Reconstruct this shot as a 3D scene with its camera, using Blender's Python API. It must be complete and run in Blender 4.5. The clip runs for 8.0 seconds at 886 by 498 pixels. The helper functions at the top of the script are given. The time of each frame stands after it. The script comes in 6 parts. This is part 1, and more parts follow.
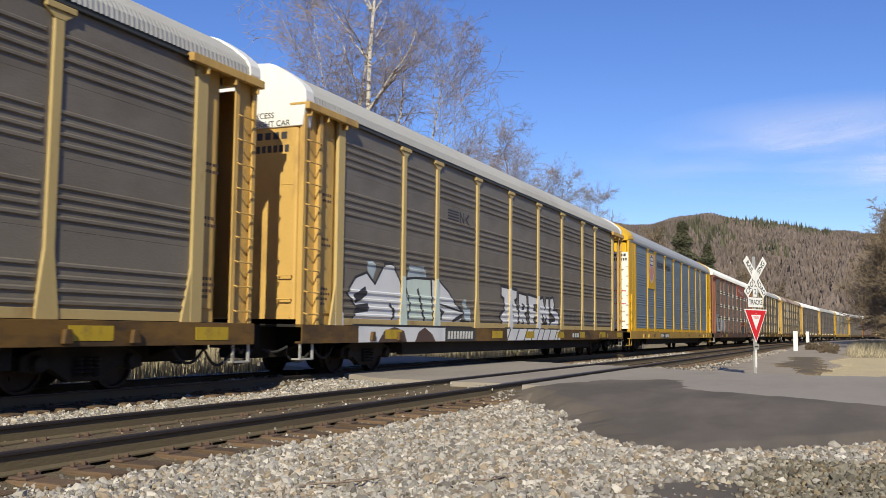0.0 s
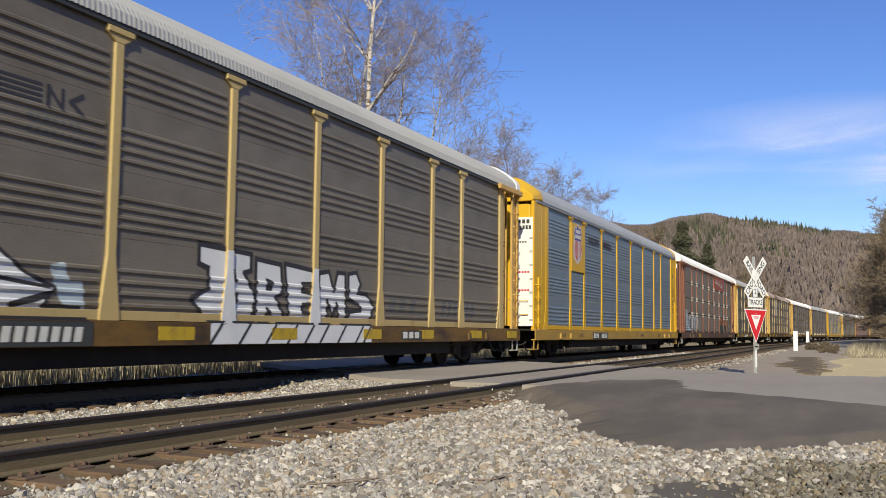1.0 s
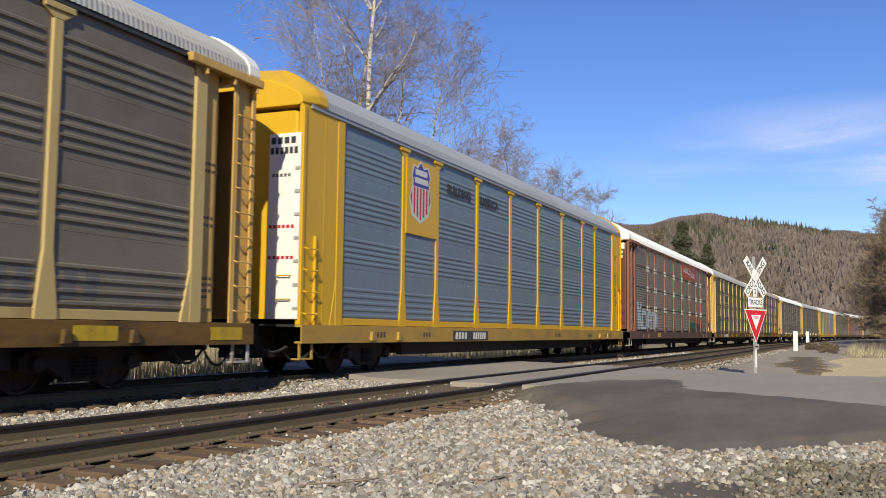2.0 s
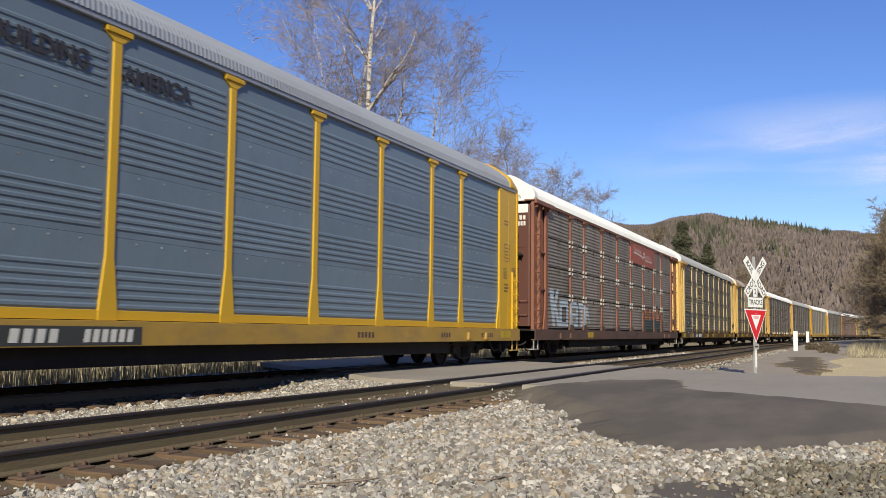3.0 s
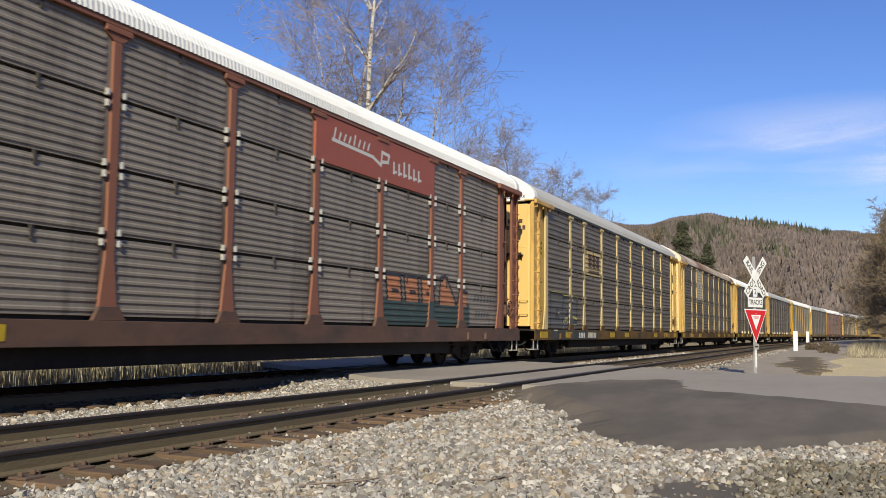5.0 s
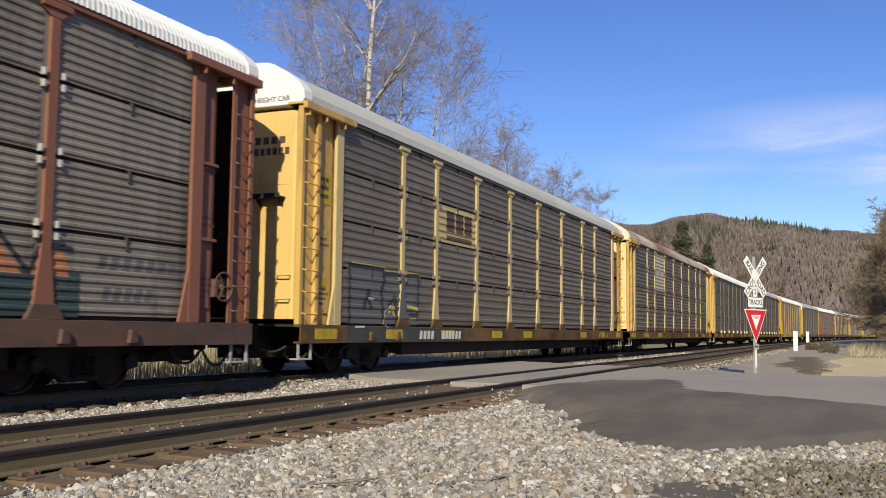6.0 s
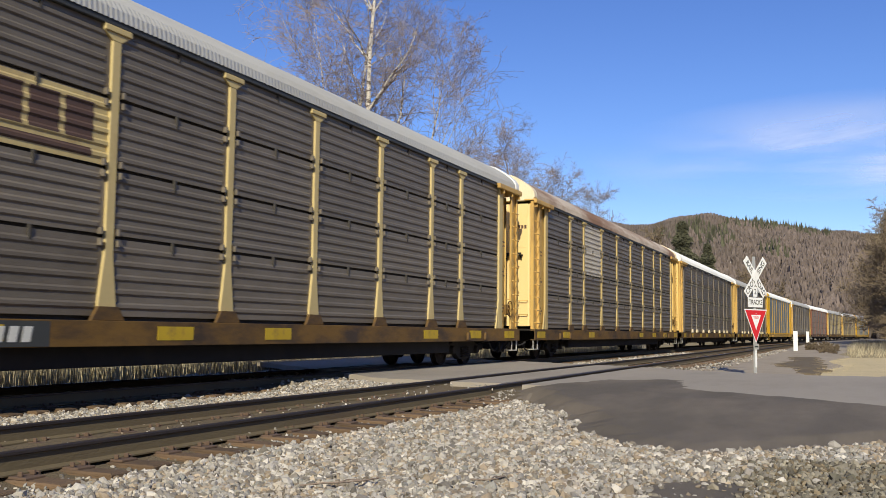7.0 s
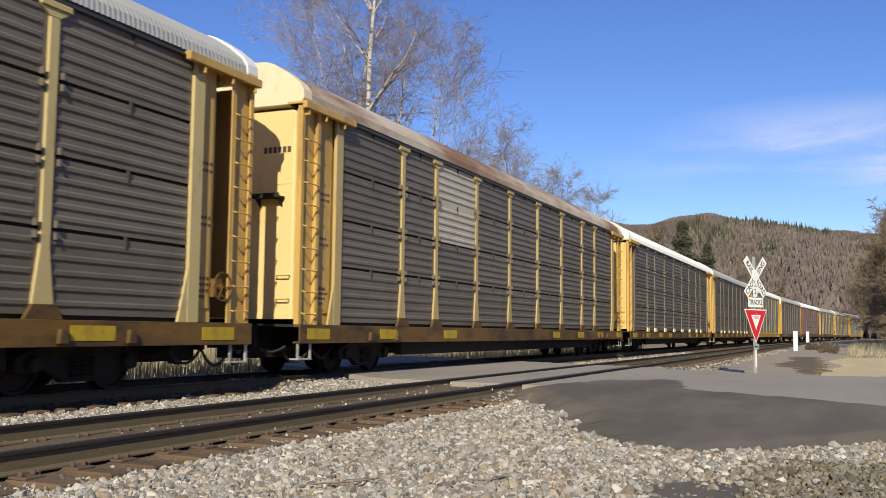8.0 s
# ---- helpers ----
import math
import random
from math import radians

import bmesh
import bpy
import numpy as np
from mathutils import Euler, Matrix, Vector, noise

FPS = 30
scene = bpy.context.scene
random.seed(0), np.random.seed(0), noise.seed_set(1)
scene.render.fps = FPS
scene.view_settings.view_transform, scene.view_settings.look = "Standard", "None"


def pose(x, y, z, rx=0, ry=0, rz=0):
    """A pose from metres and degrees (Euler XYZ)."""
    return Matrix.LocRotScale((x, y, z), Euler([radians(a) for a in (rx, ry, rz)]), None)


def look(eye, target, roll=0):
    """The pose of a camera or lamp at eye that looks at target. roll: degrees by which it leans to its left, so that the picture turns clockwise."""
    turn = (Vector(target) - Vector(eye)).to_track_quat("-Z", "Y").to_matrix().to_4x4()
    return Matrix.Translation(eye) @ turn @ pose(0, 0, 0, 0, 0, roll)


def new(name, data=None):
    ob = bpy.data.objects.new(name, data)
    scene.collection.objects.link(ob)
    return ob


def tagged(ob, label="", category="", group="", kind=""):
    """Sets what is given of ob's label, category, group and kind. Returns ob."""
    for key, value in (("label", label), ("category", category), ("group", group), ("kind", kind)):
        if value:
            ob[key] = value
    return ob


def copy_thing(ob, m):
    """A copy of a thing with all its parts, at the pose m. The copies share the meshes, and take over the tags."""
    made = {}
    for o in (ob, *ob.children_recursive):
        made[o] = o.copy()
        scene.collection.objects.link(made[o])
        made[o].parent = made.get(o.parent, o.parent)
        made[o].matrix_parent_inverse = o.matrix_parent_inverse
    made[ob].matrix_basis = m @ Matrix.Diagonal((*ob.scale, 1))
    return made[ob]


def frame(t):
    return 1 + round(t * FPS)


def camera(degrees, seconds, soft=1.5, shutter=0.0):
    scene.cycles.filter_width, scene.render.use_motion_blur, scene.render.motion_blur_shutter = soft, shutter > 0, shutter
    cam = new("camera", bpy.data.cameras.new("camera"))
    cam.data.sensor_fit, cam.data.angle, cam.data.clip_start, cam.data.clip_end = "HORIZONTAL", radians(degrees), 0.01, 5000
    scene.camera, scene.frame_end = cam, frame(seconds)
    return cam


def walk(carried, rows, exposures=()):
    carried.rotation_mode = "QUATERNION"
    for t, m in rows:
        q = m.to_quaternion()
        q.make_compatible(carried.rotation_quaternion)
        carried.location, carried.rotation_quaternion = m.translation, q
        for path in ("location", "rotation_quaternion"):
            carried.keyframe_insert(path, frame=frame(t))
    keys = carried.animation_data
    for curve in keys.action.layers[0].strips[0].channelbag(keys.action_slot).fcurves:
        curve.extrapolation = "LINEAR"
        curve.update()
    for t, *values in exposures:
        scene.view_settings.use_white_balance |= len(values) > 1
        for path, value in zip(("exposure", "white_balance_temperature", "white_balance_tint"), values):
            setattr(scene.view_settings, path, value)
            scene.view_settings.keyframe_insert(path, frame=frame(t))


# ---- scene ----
# ================= camera =================
EYE_Z = 0.925
cam = camera(50.03, 8.0, soft=0.55, shutter=0.12)
YAW, PITCH, ROLL = radians(23.51), radians(4.947), 0.63
WAY = Vector((math.cos(PITCH) * math.cos(YAW), math.cos(PITCH) * math.sin(YAW), math.sin(PITCH)))
STAND = look((0, 0, EYE_Z), Vector((0, 0, EYE_Z)) + WAY * 20, ROLL)
walk(cam, [(0.0, STAND), (8.0, STAND)])

# ================= world, sun, exposure =================
SUN_EL, SUN_AZ = radians(31), radians(18.5)
TO_SUN = Vector((-math.cos(SUN_EL) * math.cos(SUN_AZ), -math.cos(SUN_EL) * math.sin(SUN_AZ), math.sin(SUN_EL)))
world = bpy.data.worlds.new("sky")
scene.world = world
world.use_nodes = True
_n, _l = world.node_tree.nodes, world.node_tree.links
_n.clear()
_sky = _n.new("ShaderNodeTexSky")
_sky.sky_type, _sky.sun_disc = "NISHITA", False
_sky.sun_elevation, _sky.sun_rotation = SUN_EL, math.atan2(TO_SUN.x, TO_SUN.y)
_sky.altitude, _sky.air_density, _sky.dust_density, _sky.ozone_density = 300, 1.0, 0.1, 5.0
_bg = _n.new("ShaderNodeBackground")
_bg.inputs["Strength"].default_value = 0.095
_out = _n.new("ShaderNodeOutputWorld")
_hue = _n.new("ShaderNodeHueSaturation")
_hue.inputs["Hue"].default_value, _hue.inputs["Saturation"].default_value, _hue.inputs["Value"].default_value = 0.517, 1.14, 1.42
_l.new(_sky.outputs[0], _hue.inputs["Color"])
_l.new(_hue.outputs[0], _bg.inputs[0])
_l.new(_bg.outputs[0], _out.inputs[0])
sun_data = bpy.data.lights.new("sun", "SUN")
sun_data.energy, sun_data.angle, sun_data.color = 5.0, radians(0.53), (1.0, 0.925, 0.71)
sun = new("sun", sun_data)
sun.matrix_world = look((0, 0, 60), Vector((0, 0, 60)) - TO_SUN)
scene.view_settings.exposure = 0.0


# ================= materials =================
def material(name, base, rough=0.7, metal=0.0, spread=0.25, scale=3.0, stain=None, amount=0.0, stain_scale=0.6,
             stretch=(1, 1, 1), bump=0.0, bump_scale=60.0, island=0.0, per_object=0.0, grain=0.12, space="Object",
             spec=0.4, stain_edge=0.08, tints=None):
    """A surface with two scales of colour change, stains of their own shape, grain and fine relief."""
    m = bpy.data.materials.new(name)
    m.use_nodes = True
    nt = m.node_tree
    N, L = nt.nodes, nt.links
    b = N["Principled BSDF"]
    b.inputs["Roughness"].default_value, b.inputs["Metallic"].default_value = rough, metal
    b.inputs["Specular IOR Level"].default_value = spec
    co = N.new("ShaderNodeTexCoord")
    mp = N.new("ShaderNodeMapping")
    mp.inputs["Scale"].default_value = stretch
    L.new(co.outputs[space], mp.inputs[0])

    def noise_tex(s, detail, rough_n=0.6):
        t = N.new("ShaderNodeTexNoise")
        t.inputs["Scale"].default_value, t.inputs["Detail"].default_value, t.inputs["Roughness"].default_value = s, detail, rough_n
        L.new(mp.outputs[0], t.inputs["Vector"])
        return t.outputs[0]

    def math_node(op, a, v):
        t = N.new("ShaderNodeMath")
        t.operation = op
        for i, q in enumerate((a, v)):
            if isinstance(q, (int, float)):
                t.inputs[i].default_value = q
            else:
                L.new(q, t.inputs[i])
        return t.outputs[0]

    def mix(kind, fac, a, c):
        t = N.new("ShaderNodeMix")
        t.data_type, t.blend_type = "RGBA", kind
        for i, q in ((0, fac), (6, a), (7, c)):
            if isinstance(q, (int, float)):
                t.inputs[i].default_value = q
            elif isinstance(q, tuple):
                t.inputs[i].default_value = (*q, 1) if len(q) == 3 else q
            else:
                L.new(q, t.inputs[i])
        return t.outputs[2]

    dark = tuple(c * (1 - spread) for c in base)
    light = tuple(min(1, c * (1 + spread)) for c in base)
    col = mix("MIX", noise_tex(scale, 5), dark, light)
    fine = noise_tex(bump_scale, 3)
    g = math_node("MULTIPLY_ADD", fine, 2 * grain)
    g.node.inputs[2].default_value = 1 - grain
    cm = N.new("ShaderNodeCombineColor")
    for i in range(3):
        L.new(g, cm.inputs[i])
    col = mix("MULTIPLY", 1.0, col, cm.outputs[0])
    if stain:
        st = noise_tex(stain_scale, 6, 0.65)
        r = N.new("ShaderNodeMapRange")
        r.inputs["From Min"].default_value, r.inputs["From Max"].default_value = 0.62 - amount * 0.35, 0.62 - amount * 0.35 + stain_edge
        L.new(st, r.inputs[0])
        col = mix("MIX", r.outputs[0], col, tuple(stain))
    if island or per_object:
        if island:
            src = N.new("ShaderNodeNewGeometry").outputs["Random Per Island"]
        else:
            src = N.new("ShaderNodeObjectInfo").outputs["Random"]
        w = island or per_object
        k = math_node("MULTIPLY_ADD", src, 2 * w)
        k.node.inputs[2].default_value = 1 - w
        c2 = N.new("ShaderNodeCombineColor")
        for i in range(3):
            L.new(k, c2.inputs[i])
        col = mix("MULTIPLY", 1.0, col, c2.outputs[0])
    if tints:
        ramp = N.new("ShaderNodeValToRGB")
        ramp.color_ramp.interpolation = "CONSTANT"
        while len(ramp.color_ramp.elements) < len(tints):
            ramp.color_ramp.elements.new(1.0)
        for i, c in enumerate(tints):
            ramp.color_ramp.elements[i].position = i / len(tints)
            ramp.color_ramp.elements[i].color = (*c, 1)
        pick = math_node("FRACT", math_node("MULTIPLY", N.new("ShaderNodeNewGeometry").outputs["Random Per Island"], 37.7), 0.0)
        L.new(pick, ramp.inputs[0])
        col = mix("MULTIPLY", 1.0, col, ramp.outputs[0])
    L.new(col, b.inputs["Base Color"])
    rr = N.new("ShaderNodeMapRange")
    rr.inputs["To Min"].default_value, rr.inputs["To Max"].default_value = max(0.05, rough - 0.12), min(1, rough + 0.12)
    L.new(fine, rr.inputs[0])
    L.new(rr.outputs[0], b.inputs["Roughness"])
    if bump:
        bp = N.new("ShaderNodeBump")
        bp.inputs["Strength"].default_value, bp.inputs["Distance"].default_value = bump, 0.02
        L.new(fine, bp.inputs["Height"])
        L.new(bp.outputs[0], b.inputs["Normal"])
    return m


STONE_TINTS = ((0.9, 0.9, 0.92), (1.32, 1.31, 1.29), (0.64, 0.62, 0.60), (1.08, 0.95, 0.78), (0.82, 0.85, 0.84), (1.12, 1.09, 1.02), (0.72, 0.62, 0.50), (0.95, 0.95, 0.95), (1.45, 1.44, 1.42), (0.50, 0.48, 0.45))
STREAK = (1.0, 1.0, 0.22)
M = {
    # railcar side screens
    "screen_old": material("weathered_galvanised_screen", (0.21, 0.182, 0.143), 0.5, 0.2, 0.26, 1.4, (0.125, 0.10, 0.07), 0.4, 0.9, (0.35, 1.0, 0.9), 0.25, 40, stain_edge=0.3, per_object=0.06),
    "screen_blue": material("bright_galvanised_screen", (0.19, 0.245, 0.29), 0.45, 0.2, 0.16, 1.2, (0.145, 0.175, 0.20), 0.35, 0.7, (0.6, 1.0, 0.4), 0.1, 40, stain_edge=0.3, per_object=0.05),
    "screen_row": material("grey_galvanised_screen", (0.185, 0.157, 0.122), 0.5, 0.2, 0.28, 1.3, (0.105, 0.083, 0.06), 0.42, 0.8, (0.4, 1.0, 0.7), 0.25, 40, stain_edge=0.3, per_object=0.10),
    "screen_brown": material("sooty_galvanised_screen", (0.29, 0.25, 0.20), 0.52, 0.15, 0.22, 1.3, (0.085, 0.07, 0.055), 0.45, 0.9, (1.4, 1.0, 0.14), 0.15, 40, stain_edge=0.3, per_object=0.10),
    # paint
    "yellow_old": material("faded_yellow_paint", (0.50, 0.375, 0.16), 0.55, 0, 0.12, 2.5, (0.30, 0.18, 0.07), 0.22, 1.6, (1, 1, 0.4), 0.08, 70, stain_edge=0.2, per_object=0.05),
    "yellow_end": material("dirty_orange_yellow_paint", (0.60, 0.38, 0.11), 0.55, 0, 0.14, 2.0, (0.30, 0.17, 0.06), 0.28, 1.3, (1, 1, 0.4), 0.08, 70, stain_edge=0.25, per_object=0.05),
    "yellow_new": material("bright_yellow_paint", (0.66, 0.39, 0.02), 0.42, 0, 0.06, 2.0, (0.45, 0.28, 0.05), 0.08, 1.5, (1, 1, 0.4), 0.05, 70, stain_edge=0.2),
    "yellow_pale": material("chalky_cream_yellow_paint", (0.56, 0.44, 0.205), 0.6, 0, 0.14, 2.5, (0.30, 0.19, 0.09), 0.25, 1.6, (1, 1, 0.4), 0.08, 70, stain_edge=0.2, per_object=0.05),
    "sill_old": material("grimy_yellow_sill_paint", (0.17, 0.092, 0.02), 0.65, 0, 0.3, 1.5, (0.05, 0.032, 0.019), 0.55, 0.9, (0.7, 1, 2), 0.2, 60, stain_edge=0.2, grain=0.25),
    "sill_new": material("dusty_yellow_sill_paint", (0.43, 0.265, 0.05), 0.5, 0, 0.15, 1.5, (0.25, 0.16, 0.065), 0.45, 0.8, (1, 1, 2), 0.08, 60, stain_edge=0.3),
    "sill_brown": material("grimy_oxide_sill_paint", (0.13, 0.072, 0.05), 0.65, 0, 0.2, 1.5, (0.06, 0.045, 0.035), 0.5, 0.8, (1, 1, 2), 0.1, 60, stain_edge=0.25),
    "oxide": material("oxide_red_brown_paint", (0.255, 0.105, 0.062), 0.6, 0, 0.14, 2.0, (0.15, 0.075, 0.05), 0.28, 1.2, (1, 1, 0.4), 0.1, 60, stain_edge=0.25),
    "yellow_light": material("sun_bleached_yellow_end_paint", (0.80, 0.60, 0.27), 0.5, 0, 0.08, 2.0, (0.55, 0.36, 0.13), 0.2, 1.3, (1, 1, 0.3), 0.08, 70, stain_edge=0.25),
    "yellow_deep": material("grimy_deep_yellow_end_paint", (0.74, 0.50, 0.165), 0.5, 0, 0.10, 2.0, (0.45, 0.26, 0.08), 0.22, 1.3, (1, 1, 0.3), 0.08, 70, stain_edge=0.25),
    "maroon": material("dark_maroon_end_paint", (0.105, 0.045, 0.035), 0.45, 0, 0.2, 2.0, (0.17, 0.09, 0.07), 0.2, 1.4, (1, 1, 0.4), 0.1, 60, stain_edge=0.25),
    "white": material("white_end_paint", (0.80, 0.79, 0.76), 0.5, 0, 0.05, 2.0, (0.55, 0.47, 0.36), 0.12, 1.5, (1, 1, 0.4), 0.05, 60, stain_edge=0.3),
    "cream": material("soiled_cream_paint", (0.80, 0.68, 0.45), 0.5, 0, 0.06, 2.0, (0.55, 0.40, 0.2), 0.2, 1.5, (1, 1, 0.4), 0.05, 60, stain_edge=0.3),
    "roof_grey": material("dull_galvanised_roof", (0.50, 0.49, 0.45), 0.5, 0.3, 0.10, 1.0, (0.38, 0.36, 0.32), 0.3, 0.6, (0.4, 1, 1), 0.05, 40, stain_edge=0.3),
    "roof_white": material("white_painted_roof", (0.80, 0.80, 0.77), 0.5, 0.0, 0.05, 1.0, (0.62, 0.60, 0.55), 0.25, 0.6, (0.4, 1, 1), 0.05, 40, stain_edge=0.3),
    "roof_blue": material("blue_grey_galvanised_roof", (0.37, 0.39, 0.42), 0.5, 0.3, 0.08, 1.0, (0.30, 0.30, 0.31), 0.3, 0.6, (0.4, 1, 1), 0.05, 40, stain_edge=0.3),
    "roof_rust": material("rust_stained_roof", (0.44, 0.38, 0.32), 0.6, 0.1, 0.15, 1.0, (0.20, 0.12, 0.08), 0.5, 0.35, (0.4, 1, 1), 0.05, 40, stain_edge=0.15),
    # near-black: shade in the panel gaps is put into this colour; hooks share it
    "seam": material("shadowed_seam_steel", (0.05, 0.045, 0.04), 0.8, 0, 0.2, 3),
    "black": material("sooty_black_steel", (0.018, 0.016, 0.015), 0.85, 0.0, 0.3, 2, (0.035, 0.026, 0.02), 0.3, 1.5, (1, 1, 1), 0.15, 50, stain_edge=0.3),
    "truck": material("dusty_cast_steel", (0.022, 0.018, 0.015), 0.85, 0.0, 0.3, 3, (0.05, 0.038, 0.028), 0.25, 2.0, (1, 1, 1), 0.2, 40, stain_edge=0.3),
    "wheel": material("dark_wheel_steel", (0.03, 0.022, 0.018), 0.7, 0.2, 0.25, 4, (0.06, 0.04, 0.027), 0.3, 3, (1, 1, 1), 0.1, 50),
    "rubber": material("black_rubber_hose", (0.025, 0.025, 0.025), 0.7),
    "galv": material("pale_galvanised_clip", (0.55, 0.54, 0.50), 0.45, 0.4, 0.15, 8, (0.3, 0.25, 0.2), 0.2, 5),
    "reflector": material("yellow_reflective_tape", (0.50, 0.34, 0.02), 0.5, 0, 0.15, 4, (0.22, 0.14, 0.05), 0.4, 2.5, (1, 1, 1), 0, 60, stain_edge=0.2),
    "dark_paint": material("dark_grey_paint", (0.05, 0.052, 0.05), 0.55, 0, 0.15, 2, (0.11, 0.10, 0.085), 0.3, 1.5, stain_edge=0.3),
    "mark_white": material("dulled_white_lettering", (0.66, 0.65, 0.60), 0.55, 0, 0.08, 4),
    "mark_black": material("faded_black_lettering", (0.045, 0.042, 0.05), 0.6, 0, 0.15, 4),
    "mark_brown": material("faded_brown_lettering", (0.10, 0.06, 0.045), 0.6, 0, 0.15, 4),
    "red_panel": material("oxide_red_sign_panel", (0.36, 0.10, 0.06), 0.55, 0, 0.08, 2, (0.22, 0.08, 0.05), 0.2, 1.5, stain_edge=0.3),
    "shield_red": material("shield_red_paint", (0.50, 0.03, 0.05), 0.45, 0, 0.05, 3),
    "shield_blue": material("shield_blue_paint", (0.06, 0.05, 0.30), 0.45, 0, 0.05, 3),
    "spray_silver": material("silver_spray_paint", (0.74, 0.75, 0.76), 0.5, 0.0, 0.10, 1.6, (0.58, 0.60, 0.62), 0.3, 1.2, stain_edge=0.3),
    "spray_mint": material("pale_mint_spray_paint", (0.62, 0.72, 0.65), 0.5, 0.0, 0.10, 1.6, (0.42, 0.42, 0.36), 0.3, 1.2, stain_edge=0.3),
    "spray_black": material("black_spray_paint", (0.035, 0.033, 0.035), 0.5, 0, 0.2, 2),
    "spray_blue": material("ice_blue_spray_paint", (0.46, 0.54, 0.58), 0.5, 0.0, 0.2, 1.6, (0.30, 0.33, 0.34), 0.45, 1.2, stain_edge=0.3),
    "spray_orange": material("rusty_orange_spray_paint", (0.48, 0.20, 0.09), 0.55, 0, 0.15, 2, (0.28, 0.12, 0.07), 0.3, 1.5, stain_edge=0.3),
    "spray_teal": material("dark_teal_spray_paint", (0.045, 0.075, 0.07), 0.55, 0, 0.2, 2, (0.12, 0.11, 0.09), 0.3, 1.5, stain_edge=0.3),
    "spray_grey": material("grey_spray_paint", (0.13, 0.13, 0.125), 0.55, 0, 0.15, 2, (0.12, 0.11, 0.10), 0.35, 1.5, stain_edge=0.3),
    "spray_yellow": material("lime_yellow_spray_paint", (0.45, 0.42, 0.10), 0.55, 0, 0.15, 2),
    "patch": material("pale_repainted_panel", (0.52, 0.47, 0.38), 0.6, 0, 0.12, 2, (0.36, 0.30, 0.24), 0.3, 1.2, stain_edge=0.3),
    # track and ground
    "rail_head": material("grimy_rail_head_steel", (0.045, 0.036, 0.034), 0.5, 0.3, 0.2, 3, stretch=(0.2, 1, 1)),
    "rail_web": material("rusty_rail_web", (0.135, 0.105, 0.06), 0.85, 0, 0.22, 2.5, (0.12, 0.08, 0.055), 0.4, 1.5, (0.35, 1, 1), 0.3, 50, stain_edge=0.3),
    "tie": material("weathered_creosoted_tie", (0.14, 0.09, 0.052), 0.9, 0, 0.3, 3.0, (0.07, 0.05, 0.038), 0.4, 2.0, (3.0, 0.6, 3.0), 0.6, 30, per_object=0.25, stain_edge=0.25),
    "plate": material("rusty_tie_plate", (0.13, 0.085, 0.06), 0.85, 0.1, 0.25, 6),
    "stone": material("pale_limestone_ballast", (0.35, 0.325, 0.292), 0.9, 0, 0.22, 6.0, (0.27, 0.21, 0.15), 0.25, 1.5, (1, 1, 1), 0.4, 70, island=0.3, stain_edge=0.3, tints=STONE_TINTS),
    "stone_mud": material("muddy_grey_gravel", (0.20, 0.18, 0.142), 0.9, 0, 0.25, 6.0, (0.13, 0.115, 0.085), 0.4, 1.5, (1, 1, 1), 0.4, 70, island=0.3, stain_edge=0.3, tints=STONE_TINTS),
    "bed": material("gritty_ballast_bed", (0.155, 0.122, 0.08), 0.95, 0, 0.35, 14.0, (0.14, 0.115, 0.09), 0.35, 2.0, (1, 1, 1), 0.8, 45, grain=0.3, stain_edge=0.3, spec=0.1),
    "asphalt_old": material("pale_worn_road_surface", (0.33, 0.292, 0.246), 0.92, 0, 0.15, 0.7, (0.22, 0.195, 0.165), 0.35, 0.35, (0.5, 1.4, 1), 0.3, 90, stain_edge=0.3, grain=0.18, spec=0.15),
    "asphalt_new": material("dark_patched_asphalt", (0.13, 0.112, 0.093), 0.92, 0, 0.25, 0.9, (0.21, 0.175, 0.14), 0.5, 0.42, (0.6, 1.5, 1), 0.4, 90, stain_edge=0.3, grain=0.2, spec=0.15),
    "gravel": material("sandy_gravel_ground", (0.36, 0.305, 0.24), 0.95, 0, 0.25, 1.2, (0.17, 0.138, 0.098), 0.2, 0.35, (1, 1, 1), 0.6, 40, grain=0.25, stain_edge=0.3, spec=0.08),
    "ground": material("winter_field_soil_and_grass", (0.30, 0.245, 0.15), 0.95, 0, 0.25, 0.3, (0.18, 0.14, 0.085), 0.4, 0.12, (1, 1, 1), 0.6, 30, grain=0.25, stain_edge=0.2, spec=0.08),
    # verge soil with the shade of trees put into its dark colour
    "soil": material("tree_shaded_soil", (0.155, 0.125, 0.09), 0.95, 0, 0.35, 2.0, (0.2, 0.16, 0.11), 0.3, 1.2, (1, 1, 1), 0.6, 30, grain=0.3, stain_edge=0.3, spec=0.08),
    "drygrass": material("straw_coloured_dry_grass", (0.52, 0.42, 0.24), 0.9, 0, 0.2, 1.0, island=0.3),
    "reed": material("bleached_reed_stems", (0.42, 0.36, 0.24), 0.9, 0, 0.3, 1.0, island=0.45),
    "birch": material("white_birch_bark", (0.62, 0.57, 0.50), 0.8, 0, 0.15, 4, (0.12, 0.09, 0.07), 0.3, 2.5, (1, 1, 3), 0.3, 30, stain_edge=0.05),
    "bark": material("grey_brown_bark", (0.22, 0.17, 0.135), 0.9, 0, 0.2, 4, bump=0.5, bump_scale=30),
    "twig": material("red_brown_twigs", (0.30, 0.25, 0.24), 0.85, 0, 0.2, 3, island=0.3),
    "twig_far": material("dull_brown_winter_twigs", (0.19, 0.145, 0.095), 0.9, 0, 0.2, 0.5, island=0.35),
    "conifer": material("dark_conifer_needles", (0.075, 0.075, 0.042), 0.9, 0, 0.3, 0.8, island=0.35),
